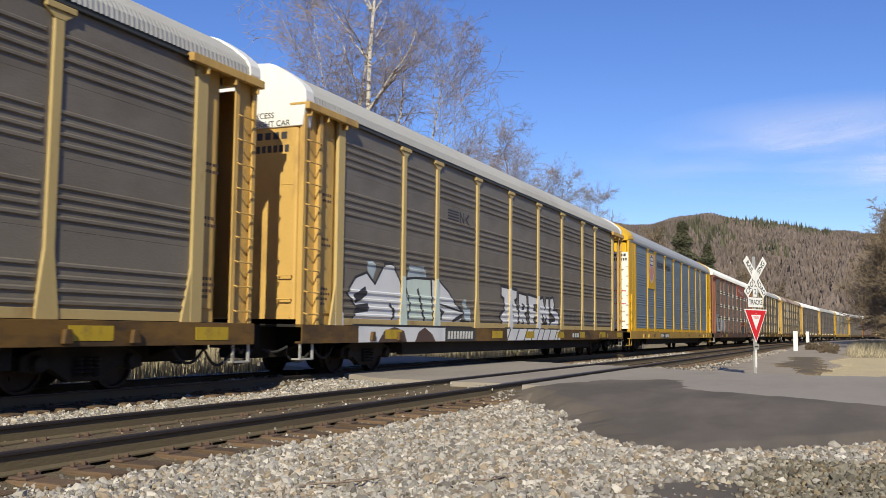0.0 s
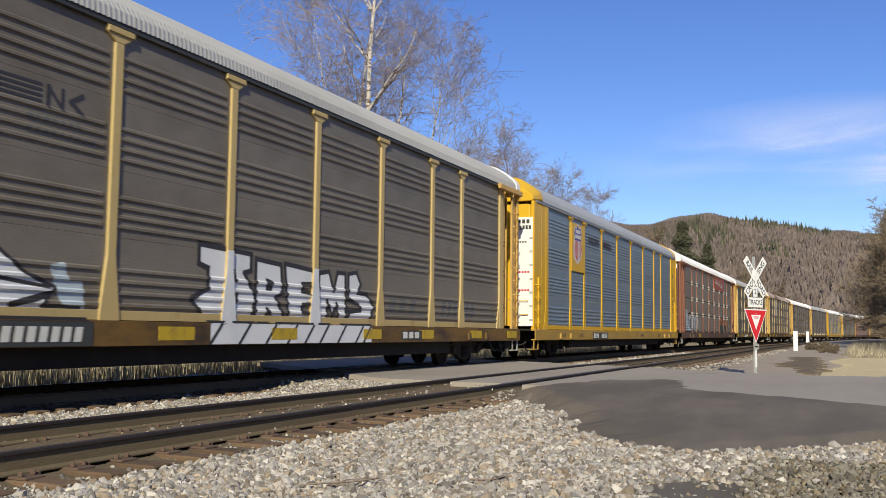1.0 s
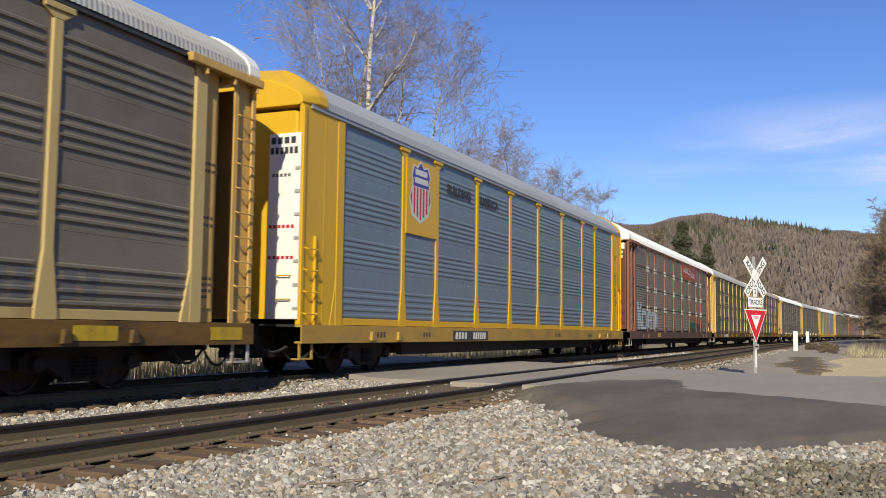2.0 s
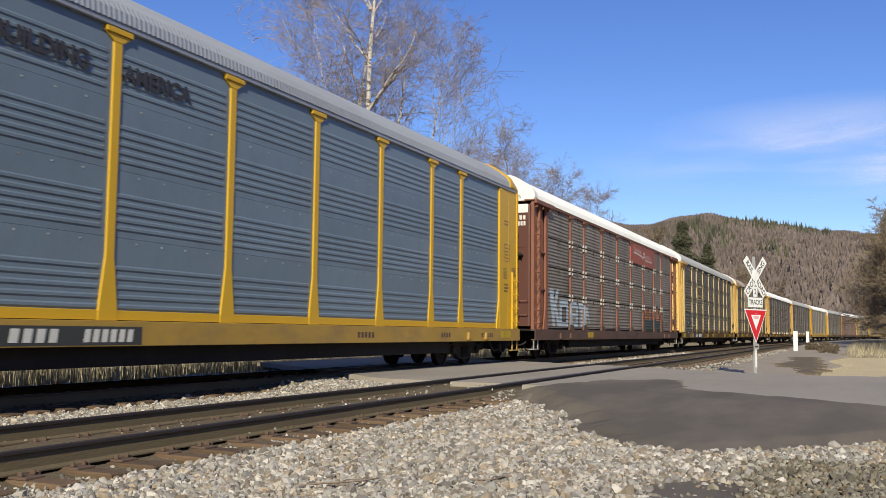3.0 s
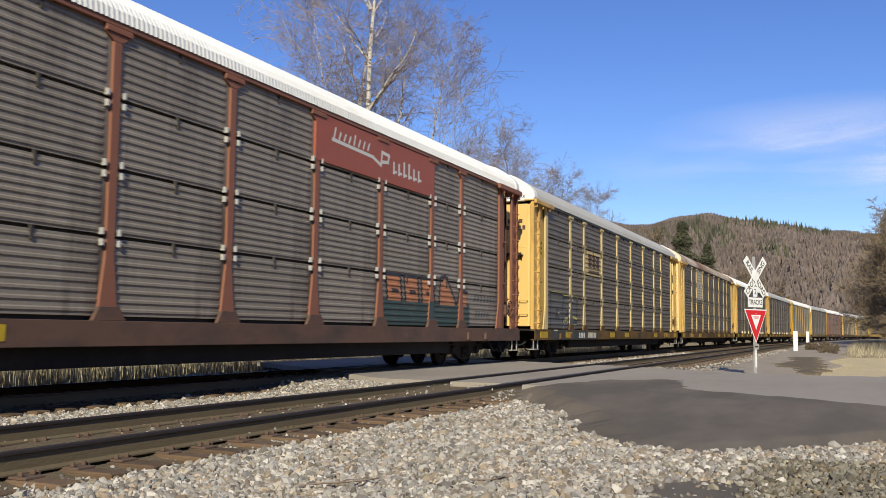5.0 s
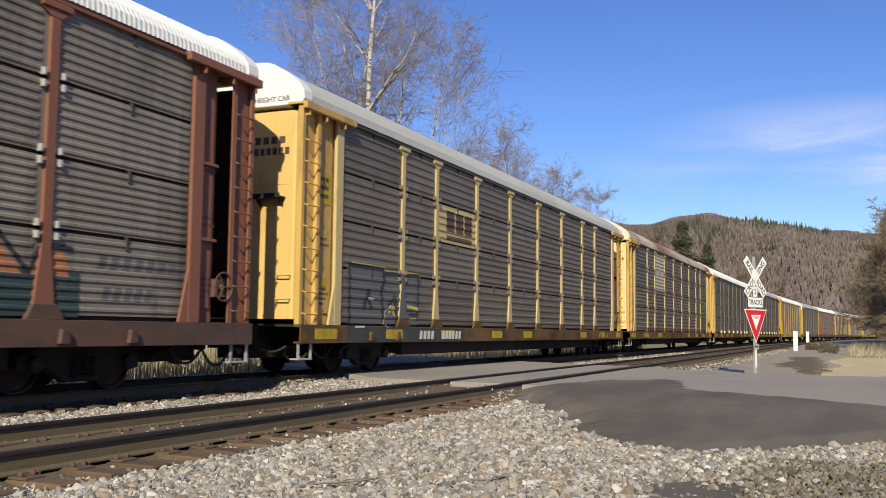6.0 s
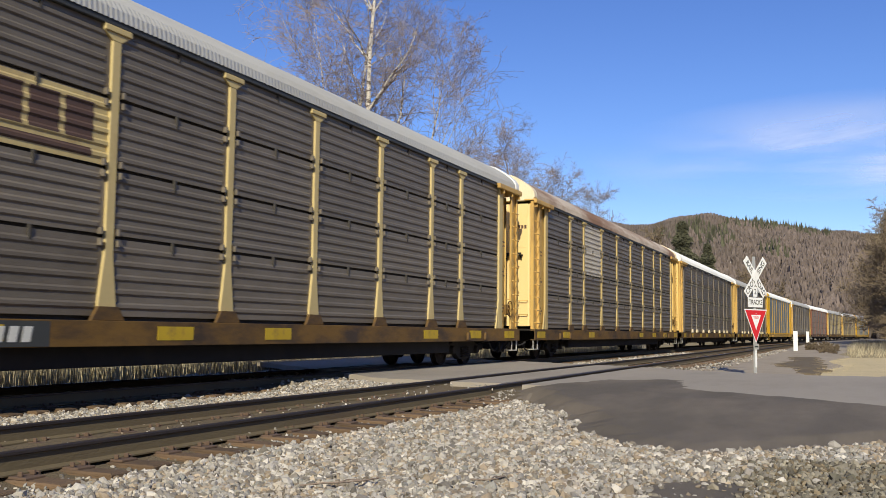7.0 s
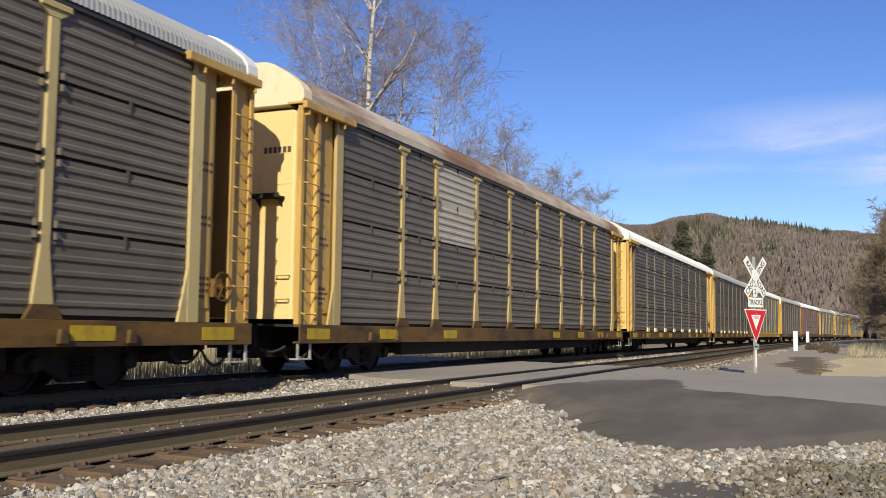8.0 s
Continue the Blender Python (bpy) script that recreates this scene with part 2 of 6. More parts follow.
    "forest": material("bare_winter_forest", (0.165, 0.128, 0.108), 0.95, 0, 0.25, 0.02, (0.10, 0.082, 0.068), 0.45, 0.012, island=0.2, stain_edge=0.2, space="Object"),
    "forest_floor": material("leaf_litter_hillside", (0.16, 0.12, 0.09), 0.95, 0, 0.3, 0.05, (0.09, 0.075, 0.06), 0.4, 0.02, stain_edge=0.2),
    "rock": material("pale_cliff_rock", (0.34, 0.30, 0.27), 0.95, 0, 0.25, 0.1),
    # crossing sign
    "sign_white": material("white_sign_sheeting", (0.82, 0.82, 0.80), 0.4, 0, 0.03, 3),
    "sign_red": material("red_sign_sheeting", (0.62, 0.02, 0.03), 0.4, 0, 0.04, 3),
    "sign_black": material("black_sign_lettering", (0.03, 0.03, 0.03), 0.5),
    "post": material("galvanised_sign_post", (0.55, 0.55, 0.53), 0.5, 0.4, 0.1, 3),
    "marker": material("white_marker_post", (0.80, 0.80, 0.78), 0.5, 0, 0.05, 3),
}


def cloud_material():
    m = bpy.data.materials.new("thin_cirrus")
    m.use_nodes = True
    N, L = m.node_tree.nodes, m.node_tree.links
    N.clear()
    co, mp = N.new("ShaderNodeTexCoord"), N.new("ShaderNodeMapping")
    mp.inputs["Scale"].default_value = (0.0010, 0.0009, 0.001)
    mp.inputs["Rotation"].default_value = (0, 0, radians(-16))
    fade_map, fade = N.new("ShaderNodeMapping"), N.new("ShaderNodeTexGradient")
    fade_map.inputs["Scale"].default_value = (1 / 1000, 1 / 800, 0)
    fade.gradient_type = "SPHERICAL"
    L.new(co.outputs["Object"], fade_map.inputs[0])
    L.new(fade_map.outputs[0], fade.inputs[0])
    fade_up = N.new("ShaderNodeMath")
    fade_up.operation = "MULTIPLY"
    fade_up.use_clamp = True
    fade_up.inputs[1].default_value = 1.6
    L.new(fade.outputs[1], fade_up.inputs[0])
    thin = N.new("ShaderNodeMath")
    thin.operation = "MULTIPLY"
    L.new(fade_up.outputs[0], thin.inputs[0])
    L.new(co.outputs["Object"], mp.inputs[0])
    t = N.new("ShaderNodeTexNoise")
    t.inputs["Scale"].default_value, t.inputs["Detail"].default_value, t.inputs["Roughness"].default_value = 1.0, 6, 0.55
    t.inputs["Distortion"].default_value = 0.4
    L.new(mp.outputs[0], t.inputs["Vector"])
    r = N.new("ShaderNodeMapRange")
    r.inputs["From Min"].default_value, r.inputs["From Max"].default_value, r.inputs["To Max"].default_value = 0.36, 0.74, 0.72
    r.interpolation_type = "SMOOTHSTEP"
    L.new(t.outputs[0], r.inputs[0])
    lit = N.new("ShaderNodeBsdfTranslucent")
    lit.inputs[0].default_value = (0.95, 0.93, 0.95, 1)
    clear, mix, out = N.new("ShaderNodeBsdfTransparent"), N.new("ShaderNodeMixShader"), N.new("ShaderNodeOutputMaterial")
    L.new(r.outputs[0], thin.inputs[1])
    L.new(thin.outputs[0], mix.inputs[0])
    L.new(clear.outputs[0], mix.inputs[1])
    L.new(lit.outputs[0], mix.inputs[2])
    L.new(mix.outputs[0], out.inputs[0])
    return m


M["cloud"] = cloud_material()


# ================= mesh helpers =================
class Shape:
    """Collects boxes, prisms and tubes into one mesh."""

    def __init__(self):
        self.v, self.f = [], []

    def add(self, verts, faces):
        n = len(self.v)
        self.v += [tuple(p) for p in verts]
        self.f += [tuple(i + n for i in q) for q in faces]
        return self

    def box(self, x0, x1, y0, y1, z0, z1):
        p = [(x, y, z) for z in (z0, z1) for x, y in ((x0, y0), (x1, y0), (x1, y1), (x0, y1))]
        return self.add(p, [(0, 3, 2, 1), (4, 5, 6, 7), (0, 1, 5, 4), (1, 2, 6, 5), (2, 3, 7, 6), (3, 0, 4, 7)])

    def prism(self, poly, a0, a1, axis="y"):
        """poly: (u, w) pairs, swept along the axis from a0 to a1. axis y: u=x, w=z; x: u=y, w=z; z: u=x, w=y."""
        def at(u, w, a):
            return {"y": (u, a, w), "x": (a, u, w), "z": (u, w, a)}[axis]
        n = len(poly)
        p = [at(u, w, a0) for u, w in poly] + [at(u, w, a1) for u, w in poly]
        return self.add(p, [tuple(range(n))[::-1], tuple(range(n, 2 * n))] + [(i, (i + 1) % n, n + (i + 1) % n, n + i) for i in range(n)])

    def tube(self, a, b, r0, r1=None, n=6):
        a, b = Vector(a), Vector(b)
        r1 = r0 if r1 is None else r1
        d = (b - a).normalized()
        u = d.orthogonal().normalized()
        w = d.cross(u)
        p = [a + (u * math.cos(k) + w * math.sin(k)) * r0 for k in [2 * math.pi * i / n for i in range(n)]]
        p += [b + (u * math.cos(k) + w * math.sin(k)) * r1 for k in [2 * math.pi * i / n for i in range(n)]]
        return self.add(p, [tuple(range(n))[::-1], tuple(range(n, 2 * n))] + [(i, (i + 1) % n, n + (i + 1) % n, n + i) for i in range(n)])

    def path(self, pts, r, n=6):
        for a, b in zip(pts, pts[1:]):
            self.tube(a, b, r, r, n)
        return self

    def hose(self, pts, r, n=6):
        """One bent tube through all the points."""
        pts = [Vector(p) for p in pts]
        v = []
        for i, p in enumerate(pts):
            d = (pts[min(i + 1, len(pts) - 1)] - pts[max(i - 1, 0)]).normalized()
            u = Vector((0, 1, 0)) - d * d.y
            u.normalize()
            w = d.cross(u)
            v += [p + (u * math.cos(2 * math.pi * k / n) + w * math.sin(2 * math.pi * k / n)) * r for k in range(n)]
        f = [(a * n + k, a * n + (k + 1) % n, (a + 1) * n + (k + 1) % n, (a + 1) * n + k) for a in range(len(pts) - 1) for k in range(n)]
        return self.add(v, f + [tuple(range(n))[::-1], tuple(range((len(pts) - 1) * n, len(pts) * n))])

    def mesh(self, name, bevel=0.0, smooth=False):
        me = bpy.data.meshes.new(name)
        me.from_pydata(self.v, [], self.f)
        bm = bmesh.new()
        bm.from_mesh(me)
        bmesh.ops.recalc_face_normals(bm, faces=bm.faces)
        if bevel:
            bmesh.ops.bevel(bm, geom=[e for e in bm.edges if e.is_manifold and e.calc_face_angle(0) > 0.5], offset=bevel,
                            segments=1, affect="EDGES", clamp_overlap=True)
        bm.to_mesh(me)
        bm.free()
        if smooth:
            me.polygons.foreach_set("use_smooth", [True] * len(me.polygons))
        me.materials.append(None)
        return me


def dress(ob, mat):
    ob.material_slots[0].link = "OBJECT"
    ob.material_slots[0].material = M[mat] if isinstance(mat, str) else mat
    return ob


def part(name, shape, mat, parent, label="", m=None, bevel=0.0, smooth=False):
    me = shape.mesh(name, bevel, smooth) if isinstance(shape, Shape) else shape
    ob = dress(new(name, me), mat)
    ob.parent = parent
    if m is not None:
        ob.matrix_basis = m
    if label:
        tagged(ob, label)
    return ob


def empty(name, m=None, **tags):
    ob = new(name)
    ob.empty_display_size = 0.3
    if m is not None:
        ob.matrix_basis = m
    return tagged(ob, **tags)


CACHE = {}


def cached(key, make):
    if key not in CACHE:
        CACHE[key] = make()
    return CACHE[key]


def fast_mesh(name, verts, faces, mat, smooth=False):
    """verts: (n, 3) array; faces: (m, k) array."""
    me = bpy.data.meshes.new(name)
    k = faces.shape[1]
    me.vertices.add(len(verts))
    me.vertices.foreach_set("co", np.ascontiguousarray(verts, dtype=np.float32).ravel())
    me.loops.add(faces.size)
    me.loops.foreach_set("vertex_index", np.ascontiguousarray(faces, dtype=np.int32).ravel())
    me.polygons.add(len(faces))
    me.polygons.foreach_set("loop_start", np.arange(0, faces.size, k, dtype=np.int32))
    me.polygons.foreach_set("use_smooth", np.full(len(faces), smooth))
    me.update(calc_edges=True)
    me.validate()
    me.materials.append(M[mat])
    return me


RNG = np.random.default_rng(7)


def smooth01(t):
    t = np.clip(t, 0, 1)
    return t * t * (3 - 2 * t)


# ================= the lie of the land =================
NEAR_TRACK, TRAIN_TRACK = 6.56, 11.18
BODY_HALF_WIDTH = 1.52


def bend(x):
    """Sideways shift of both tracks where the line curves away."""
    return -(np.maximum(np.asarray(x, float) - 76.0, 0) / 58.5) ** 2


def land(x, y):
    """Height of the ground; rail tops are at 0."""
    x, y = np.asarray(x, float), np.asarray(y, float)
    yy = y - bend(x)
    near = -0.262 + 0.202 * smooth01((x - 10.5) / 7.0) + 0.10 * smooth01((x - 32) / 30) + 0.16 * smooth01((x - 60) / 40)
    bed = np.full_like(near, -0.245)
    bed = bed + 0.13 * smooth01((x - 14.3) / 1.9) * (1 - smooth01((x - 28.5) / 4))
    far = -0.62 + 0.5 * smooth01((yy - 16) / 14)
    z = near + (bed - near) * smooth01((yy - 4.1) / 0.9)
    z = z + (far - z) * smooth01((yy - 13.2) / 1.6)
    return z


def spaced(lo, hi, fine_lo, fine_hi, step, grow=1.25):
    a = list(np.arange(fine_lo, fine_hi + 1e-6, step))
    s, p = step, a[-1]
    while p < hi:
        s *= grow
        p = min(hi, p + s)
        a.append(p)
    s, p = step, a[0]
    while p > lo:
        s *= grow
        p = max(lo, p - s)
        a.insert(0, p)
    return np.array(a)


def sheet(name, xs, ys, height, mat, lift=0.0):
    X, Y = np.meshgrid(xs, ys, indexing="ij")
    Z = height(X, Y) + lift
    v = np.stack([X, Y, Z], -1).reshape(-1, 3)
    i = np.arange(len(xs) * len(ys)).reshape(len(xs), len(ys))
    f = np.stack([i[:-1, :-1], i[1:, :-1], i[1:, 1:], i[:-1, 1:]], -1).reshape(-1, 4)
    return new(name, fast_mesh(name, v, f, mat, True))


GROUND = sheet("ground", spaced(-4500, 4500, -10, 110, 0.8), spaced(-4500, 4500, -14, 34, 0.8), land, "ground", -0.06)
tagged(GROUND, "brown winter field soil with flattened dry grass", "ground", kind="structure")

# ballast bed under both tracks
def bed_sheet():
    xs = np.concatenate([np.arange(-16, 40, 0.25), np.arange(40, 420, 3.0)])
    us = np.linspace(3.9, 14.3, 43)
    X, U = np.meshgrid(xs, us, indexing="ij")
    Y = U + bend(X)
    ripple = np.array([[noise.noise((x * 2.2, u * 2.2, 0)) for u in us] for x in xs]) * 0.018
    edge = np.minimum(smooth01((U - 3.9) / 0.4), smooth01((14.3 - U) / 0.8))
    gauge = np.zeros_like(U)
    for c in (NEAR_TRACK, TRAIN_TRACK):
        gauge = np.maximum(gauge, 1 - smooth01((np.abs(U - c) - 0.80) / 0.16))
    Z = land(X, Y) - 0.05 + 0.06 * edge + ripple + 0.06 * gauge * (1 - smooth01((X - 14.3) / 1.9))
    v = np.stack([X, Y, Z], -1).reshape(-1, 3)
    i = np.arange(X.size).reshape(X.shape)
    f = np.stack([i[:-1, :-1], i[1:, :-1], i[1:, 1:], i[:-1, 1:]], -1).reshape(-1, 4)
    return new("ballast_bed", fast_mesh("ballast_bed", v, f, "bed", True))


tagged(bed_sheet(), "gritty grey-brown ballast bed under two tracks", "ballast", kind="structure")


# ================= road =================
def road_z(x, y):
    x, y = np.asarray(x, float), np.asarray(y, float)
    z = -0.235 + 0.215 * smooth01((x - 9.0) / 6.5)
    return z + (-0.012 - z) * smooth01((y - 4.2) / 1.2)


def in_poly(px, py, poly):
    inside = np.zeros(px.shape, bool)
    for (x0, y0), (x1, y1) in zip(poly, poly[1:] + poly[:1]):
        hit = ((y0 > py) != (y1 > py)) & (px < (x1 - x0) * (py - y0) / (y1 - y0 + 1e-12) + x0)
        inside ^= hit
    return inside


def worn_inside(x, y, poly, ragged, seed):
    """Which points lie inside a worn outline."""
    jx = np.array([noise.noise((a * 1.3, b * 1.3, seed)) + 0.5 * noise.noise((a * 4, b * 4, seed)) for a, b in zip(x, y)]) * ragged
    jy = np.array([noise.noise((a * 1.3, b * 1.3, seed + 9)) + 0.5 * noise.noise((a * 4, b * 4, seed + 9)) for a, b in zip(x, y)]) * ragged
    return in_poly(x + jx, y + jy, poly)


def slab(name, poly, mat, lift, ragged, seed, step=0.25, holes=(), feather=0):
    """A sheet of paving with a worn outline, thick enough to show an edge."""
    xs = np.arange(min(p[0] for p in poly) - 0.5, max(p[0] for p in poly) + 0.5, step)
    ys = np.arange(min(p[1] for p in poly) - 0.5, max(p[1] for p in poly) + 0.5, step)
    X, Y = np.meshgrid(xs, ys, indexing="ij")
    jx = np.array([[noise.noise((x * 1.3, y * 1.3, seed)) + 0.5 * noise.noise((x * 4, y * 4, seed)) for y in ys] for x in xs]) * ragged
    jy = np.array([[noise.noise((x * 1.3, y * 1.3, seed + 9)) + 0.5 * noise.noise((x * 4, y * 4, seed + 9)) for y in ys] for x in xs]) * ragged
    keep = in_poly(X + jx, Y + jy, poly)
    for y0, y1 in holes:
        keep &= ~((Y > y0) & (Y < y1))
    Z = road_z(X, Y) + lift + 0.006 * jx / max(ragged, 0.01)
    if feather:
        # the worn edge thins out to the height of the ground beside it
        inner, depth = keep.copy(), np.zeros(X.shape)
        for _ in range(feather):
            depth += inner
            core = inner.copy()
            core[1:] &= inner[:-1]
            core[:-1] &= inner[1:]
            core[:, 1:] &= inner[:, :-1]
            core[:, :-1] &= inner[:, 1:]
            inner = core
        k = smooth01((depth - 1) / (feather - 1))
        low = np.minimum(Z, land(X, Y) + 0.008)
        Z = low + (Z - low) * k
    idx = -np.ones(X.shape, int)
    used = np.zeros(X.shape, bool)
    c = keep[:-1, :-1] & keep[1:, :-1] & keep[1:, 1:] & keep[:-1, 1:]
    for a, b in ((0, 0), (1, 0), (1, 1), (0, 1)):
        used[a:a + c.shape[0], b:b + c.shape[1]] |= c
    idx[used] = np.arange(used.sum())
    v = np.stack([X[used], Y[used], Z[used]], -1)
    f = np.stack([idx[:-1, :-1][c], idx[1:, :-1][c], idx[1:, 1:][c], idx[:-1, 1:][c]], -1)
    n = len(v)
    low = v.copy()
    low[:, 2] -= 0.12
    e = np.concatenate([f[:, [0, 1]], f[:, [1, 2]], f[:, [2, 3]], f[:, [3, 0]]])
    key = np.sort(e, 1)
    _, first, count = np.unique(key, axis=0, return_index=True, return_counts=True)
    rim = e[first[count == 1]]
    skirt = np.stack([rim[:, 1], rim[:, 0], rim[:, 0] + n, rim[:, 1] + n], -1)
    return new(name, fast_mesh(name, np.concatenate([v, low]), np.concatenate([f, skirt]), mat, False))


GROOVES = [(NEAR_TRACK - 0.83, NEAR_TRACK - 0.66), (NEAR_TRACK + 0.62, NEAR_TRACK + 0.80),
           (TRAIN_TRACK - 0.83, TRAIN_TRACK - 0.66), (TRAIN_TRACK + 0.62, TRAIN_TRACK + 0.80)]
LIGHT_ROAD = [(15.4, -14), (14.0, -2), (14.4, 1.5), (16.0, 4.6), (16.3, 5.9), (16.6, 8.6), (18.2, 10.4), (21.0, 13.5), (27.0, 21.0),
              (36.0, 21.0), (30.0, 11.0), (27.0, 5.6), (25.2, 3.2), (24.4, 1.0), (25.5, -3), (28, -14)]
DARK_ROAD = [(13.4, -14), (11.6, -1.5), (11.4, -0.2), (10.6, 0.55), (10.1, 0.9), (9.7, 1.6), (9.9, 2.1), (11.3, 3.1), (14.0, 4.5), (15.0, 5.3), (16.6, 5.66),
             (19.3, 4.9), (20.4, 3.9), (20.0, 2.95), (17.0, 2.45), (15.6, 0.6), (14.9, -0.5), (15.2, -3), (16.4, -14)]
tagged(slab("road", LIGHT_ROAD, "asphalt_old", 0.0, 0.10, 3.0, holes=GROOVES), "pale worn asphalt road over the tracks", "road", kind="structure")
tagged(slab("pavement", DARK_ROAD, "asphalt_new", 0.012, 0.26, 5.0, step=0.07, feather=9), "dark patched asphalt apron with a ragged edge", "asphalt", kind="structure")


tagged(slab("asphalt_patch", [(6.4, 0.75), (6.5, 1.3), (7.1, 1.58), (7.75, 1.5), (8.0, 1.2), (7.75, 0.8), (7.1, 0.55)], "asphalt_new", -0.005, 0.2, 7.0, step=0.05), "bare patch of dark asphalt showing through gravel", "asphalt", kind="structure")

# tree shadow across the verge, painted as a darker slab of ground
tagged(slab("soil_patch", [(25.6, 0.9), (26.2, 1.5), (30.0, 1.75), (33.5, 2.5), (38.0, 2.2), (44.0, 2.6), (45.0, 1.6), (38.0, 1.2), (31.0, 0.9)], "soil", 0.0, 0.5, 9.0, step=0.12, feather=3),
       "verge soil coloured dark where tree shade falls", "soil", kind="structure")


# ================= tracks =================
RAIL_PROFILE_WEB = [(-0.07, -0.175), (0.07, -0.175), (0.07, -0.163), (0.012, -0.145), (0.010, -0.036), (-0.010, -0.036), (-0.012, -0.145), (-0.07, -0.163)]
RAIL_PROFILE_HEAD = [(-0.010, -0.036), (0.010, -0.036), (0.036, -0.028), (0.036, -0.006), (0.029, 0.0), (-0.029, 0.0), (-0.036, -0.006), (-0.036, -0.028)]


def sweep(profile, xs, y0):
    s = Shape()
    n = len(profile)
    pts = []
    for x in xs:
        o = float(bend(x))
        pts += [(x, y0 + o + u, w) for u, w in profile]
    faces = []
    for k in range(len(xs) - 1):
        a, b = k * n, (k + 1) * n
        faces += [(a + i, a + (i + 1) % n, b + (i + 1) % n, b + i) for i in range(n)]
    faces += [tuple(range(n))[::-1], tuple(range((len(xs) - 1) * n, len(xs) * n))]
    return s.add(pts, faces)


RAIL_XS = [-30, 0, 20, 40, 60, 76] + [76 + 8 * k for k in range(1, 42)]


def track(centre, label):
    tr = empty("railway_track", label=label, category="railway track", kind="structure")
    for side in (-0.753, 0.753):
        web = part("rail", sweep(RAIL_PROFILE_WEB, RAIL_XS, centre + side), "rail_web", tr)
        part("rail_head", sweep(RAIL_PROFILE_HEAD, RAIL_XS, centre + side), "rail_head", web, "dark grimy rail head")
    rnd = random.Random(int(centre * 10))
    tie_meshes = []
    for k in range(5):
        s = Shape()
        w = 0.112 + 0.008 * (k % 3)
        s.box(-w, w, -1.29, 1.29, -0.36, -0.192)
        me = s.mesh("tie", 0.012)
        for v in me.vertices:
            v.co.x += 0.012 * noise.noise((v.co.x * 9, v.co.y * 3, k))
            v.co.z += 0.010 * noise.noise((v.co.x * 7, v.co.y * 3, k + 20))
        tie_meshes.append(me)
    plate = Shape().box(-0.095, 0.095, -0.19, 0.17, -0.192, -0.172)
    for sx in (-0.06, 0.06):
        for sy in (-0.10, 0.09):
            plate.box(sx - 0.012, sx + 0.012, sy - 0.02, sy + 0.02, -0.172, -0.135)
    plate.box(0.10, 0.125, -0.11, 0.10, -0.20, -0.15)
    plate_mesh = plate.mesh("tie_plate", 0.004)
    x, k = 2.7, 0
    while x < 190:
        if k < 290:
            o = float(bend(x))
            yaw = math.degrees(math.atan2(float(bend(x + 1)) - o, 1))
            t = part("tie", tie_meshes[k % 5], "tie", tr, m=pose(x, centre + o + rnd.uniform(-0.07, 0.07), rnd.uniform(-0.006, 0.004), rz=yaw + rnd.uniform(-1.2, 1.2)))
            if x < 30:
                for side in (-0.753, 0.753):
                    part("tie_plate", plate_mesh, "plate", t, m=pose(0, side, 0))
        x += 0.53 + rnd.uniform(-0.05, 0.05)
        k += 1
    return tr


track(NEAR_TRACK, "empty railway track with rusty rails on worn timber ties")
track(TRAIN_TRACK, "railway track in shade beneath the passing train")


# ================= ballast stones =================
def stones(name, spots, sizes, seed, mat="stone"):
    rng = np.random.default_rng(seed)
    t = (1 + 5 ** 0.5) / 2
    ico = np.array([(-1, t, 0), (1, t, 0), (-1, -t, 0), (1, -t, 0), (0, -1, t), (0, 1, t), (0, -1, -t), (0, 1, -t), (t, 0, -1), (t, 0, 1), (-t, 0, -1), (-t, 0, 1)]) / 1.9
    tri = np.array([(0, 11, 5), (0, 5, 1), (0, 1, 7), (0, 7, 10), (0, 10, 11), (1, 5, 9), (5, 11, 4), (11, 10, 2), (10, 7, 6), (7, 1, 8),
                    (3, 9, 4), (3, 4, 2), (3, 2, 6), (3, 6, 8), (3, 8, 9), (4, 9, 5), (2, 4, 11), (6, 2, 10), (8, 6, 7), (9, 8, 1)])
    n = len(spots)
    r = sizes[:, None, None] * (1 + rng.uniform(-0.38, 0.32, (n, 12, 1)))
    v = ico[None] * r * rng.uniform((0.75, 0.6, 0.5), (1.3, 1.0, 0.95), (n, 3))[:, None, :]
    q = rng.normal(size=(n, 4))
    q /= np.linalg.norm(q, axis=1)[:, None]
    w, a, b, c = q.T
    R = np.stack([1 - 2 * (b * b + c * c), 2 * (a * b - c * w), 2 * (a * c + b * w), 2 * (a * b + c * w), 1 - 2 * (a * a + c * c), 2 * (b * c - a * w),
                  2 * (a * c - b * w), 2 * (b * c + a * w), 1 - 2 * (a * a + b * b)], -1).reshape(n, 3, 3)
    v = np.einsum("nij,nkj->nki", R, v) + spots[:, None, :]
    f = tri[None] + 12 * np.arange(n)[:, None, None]
    return new(name, fast_mesh(name, v.reshape(-1, 3), f.reshape(-1, 3), mat))


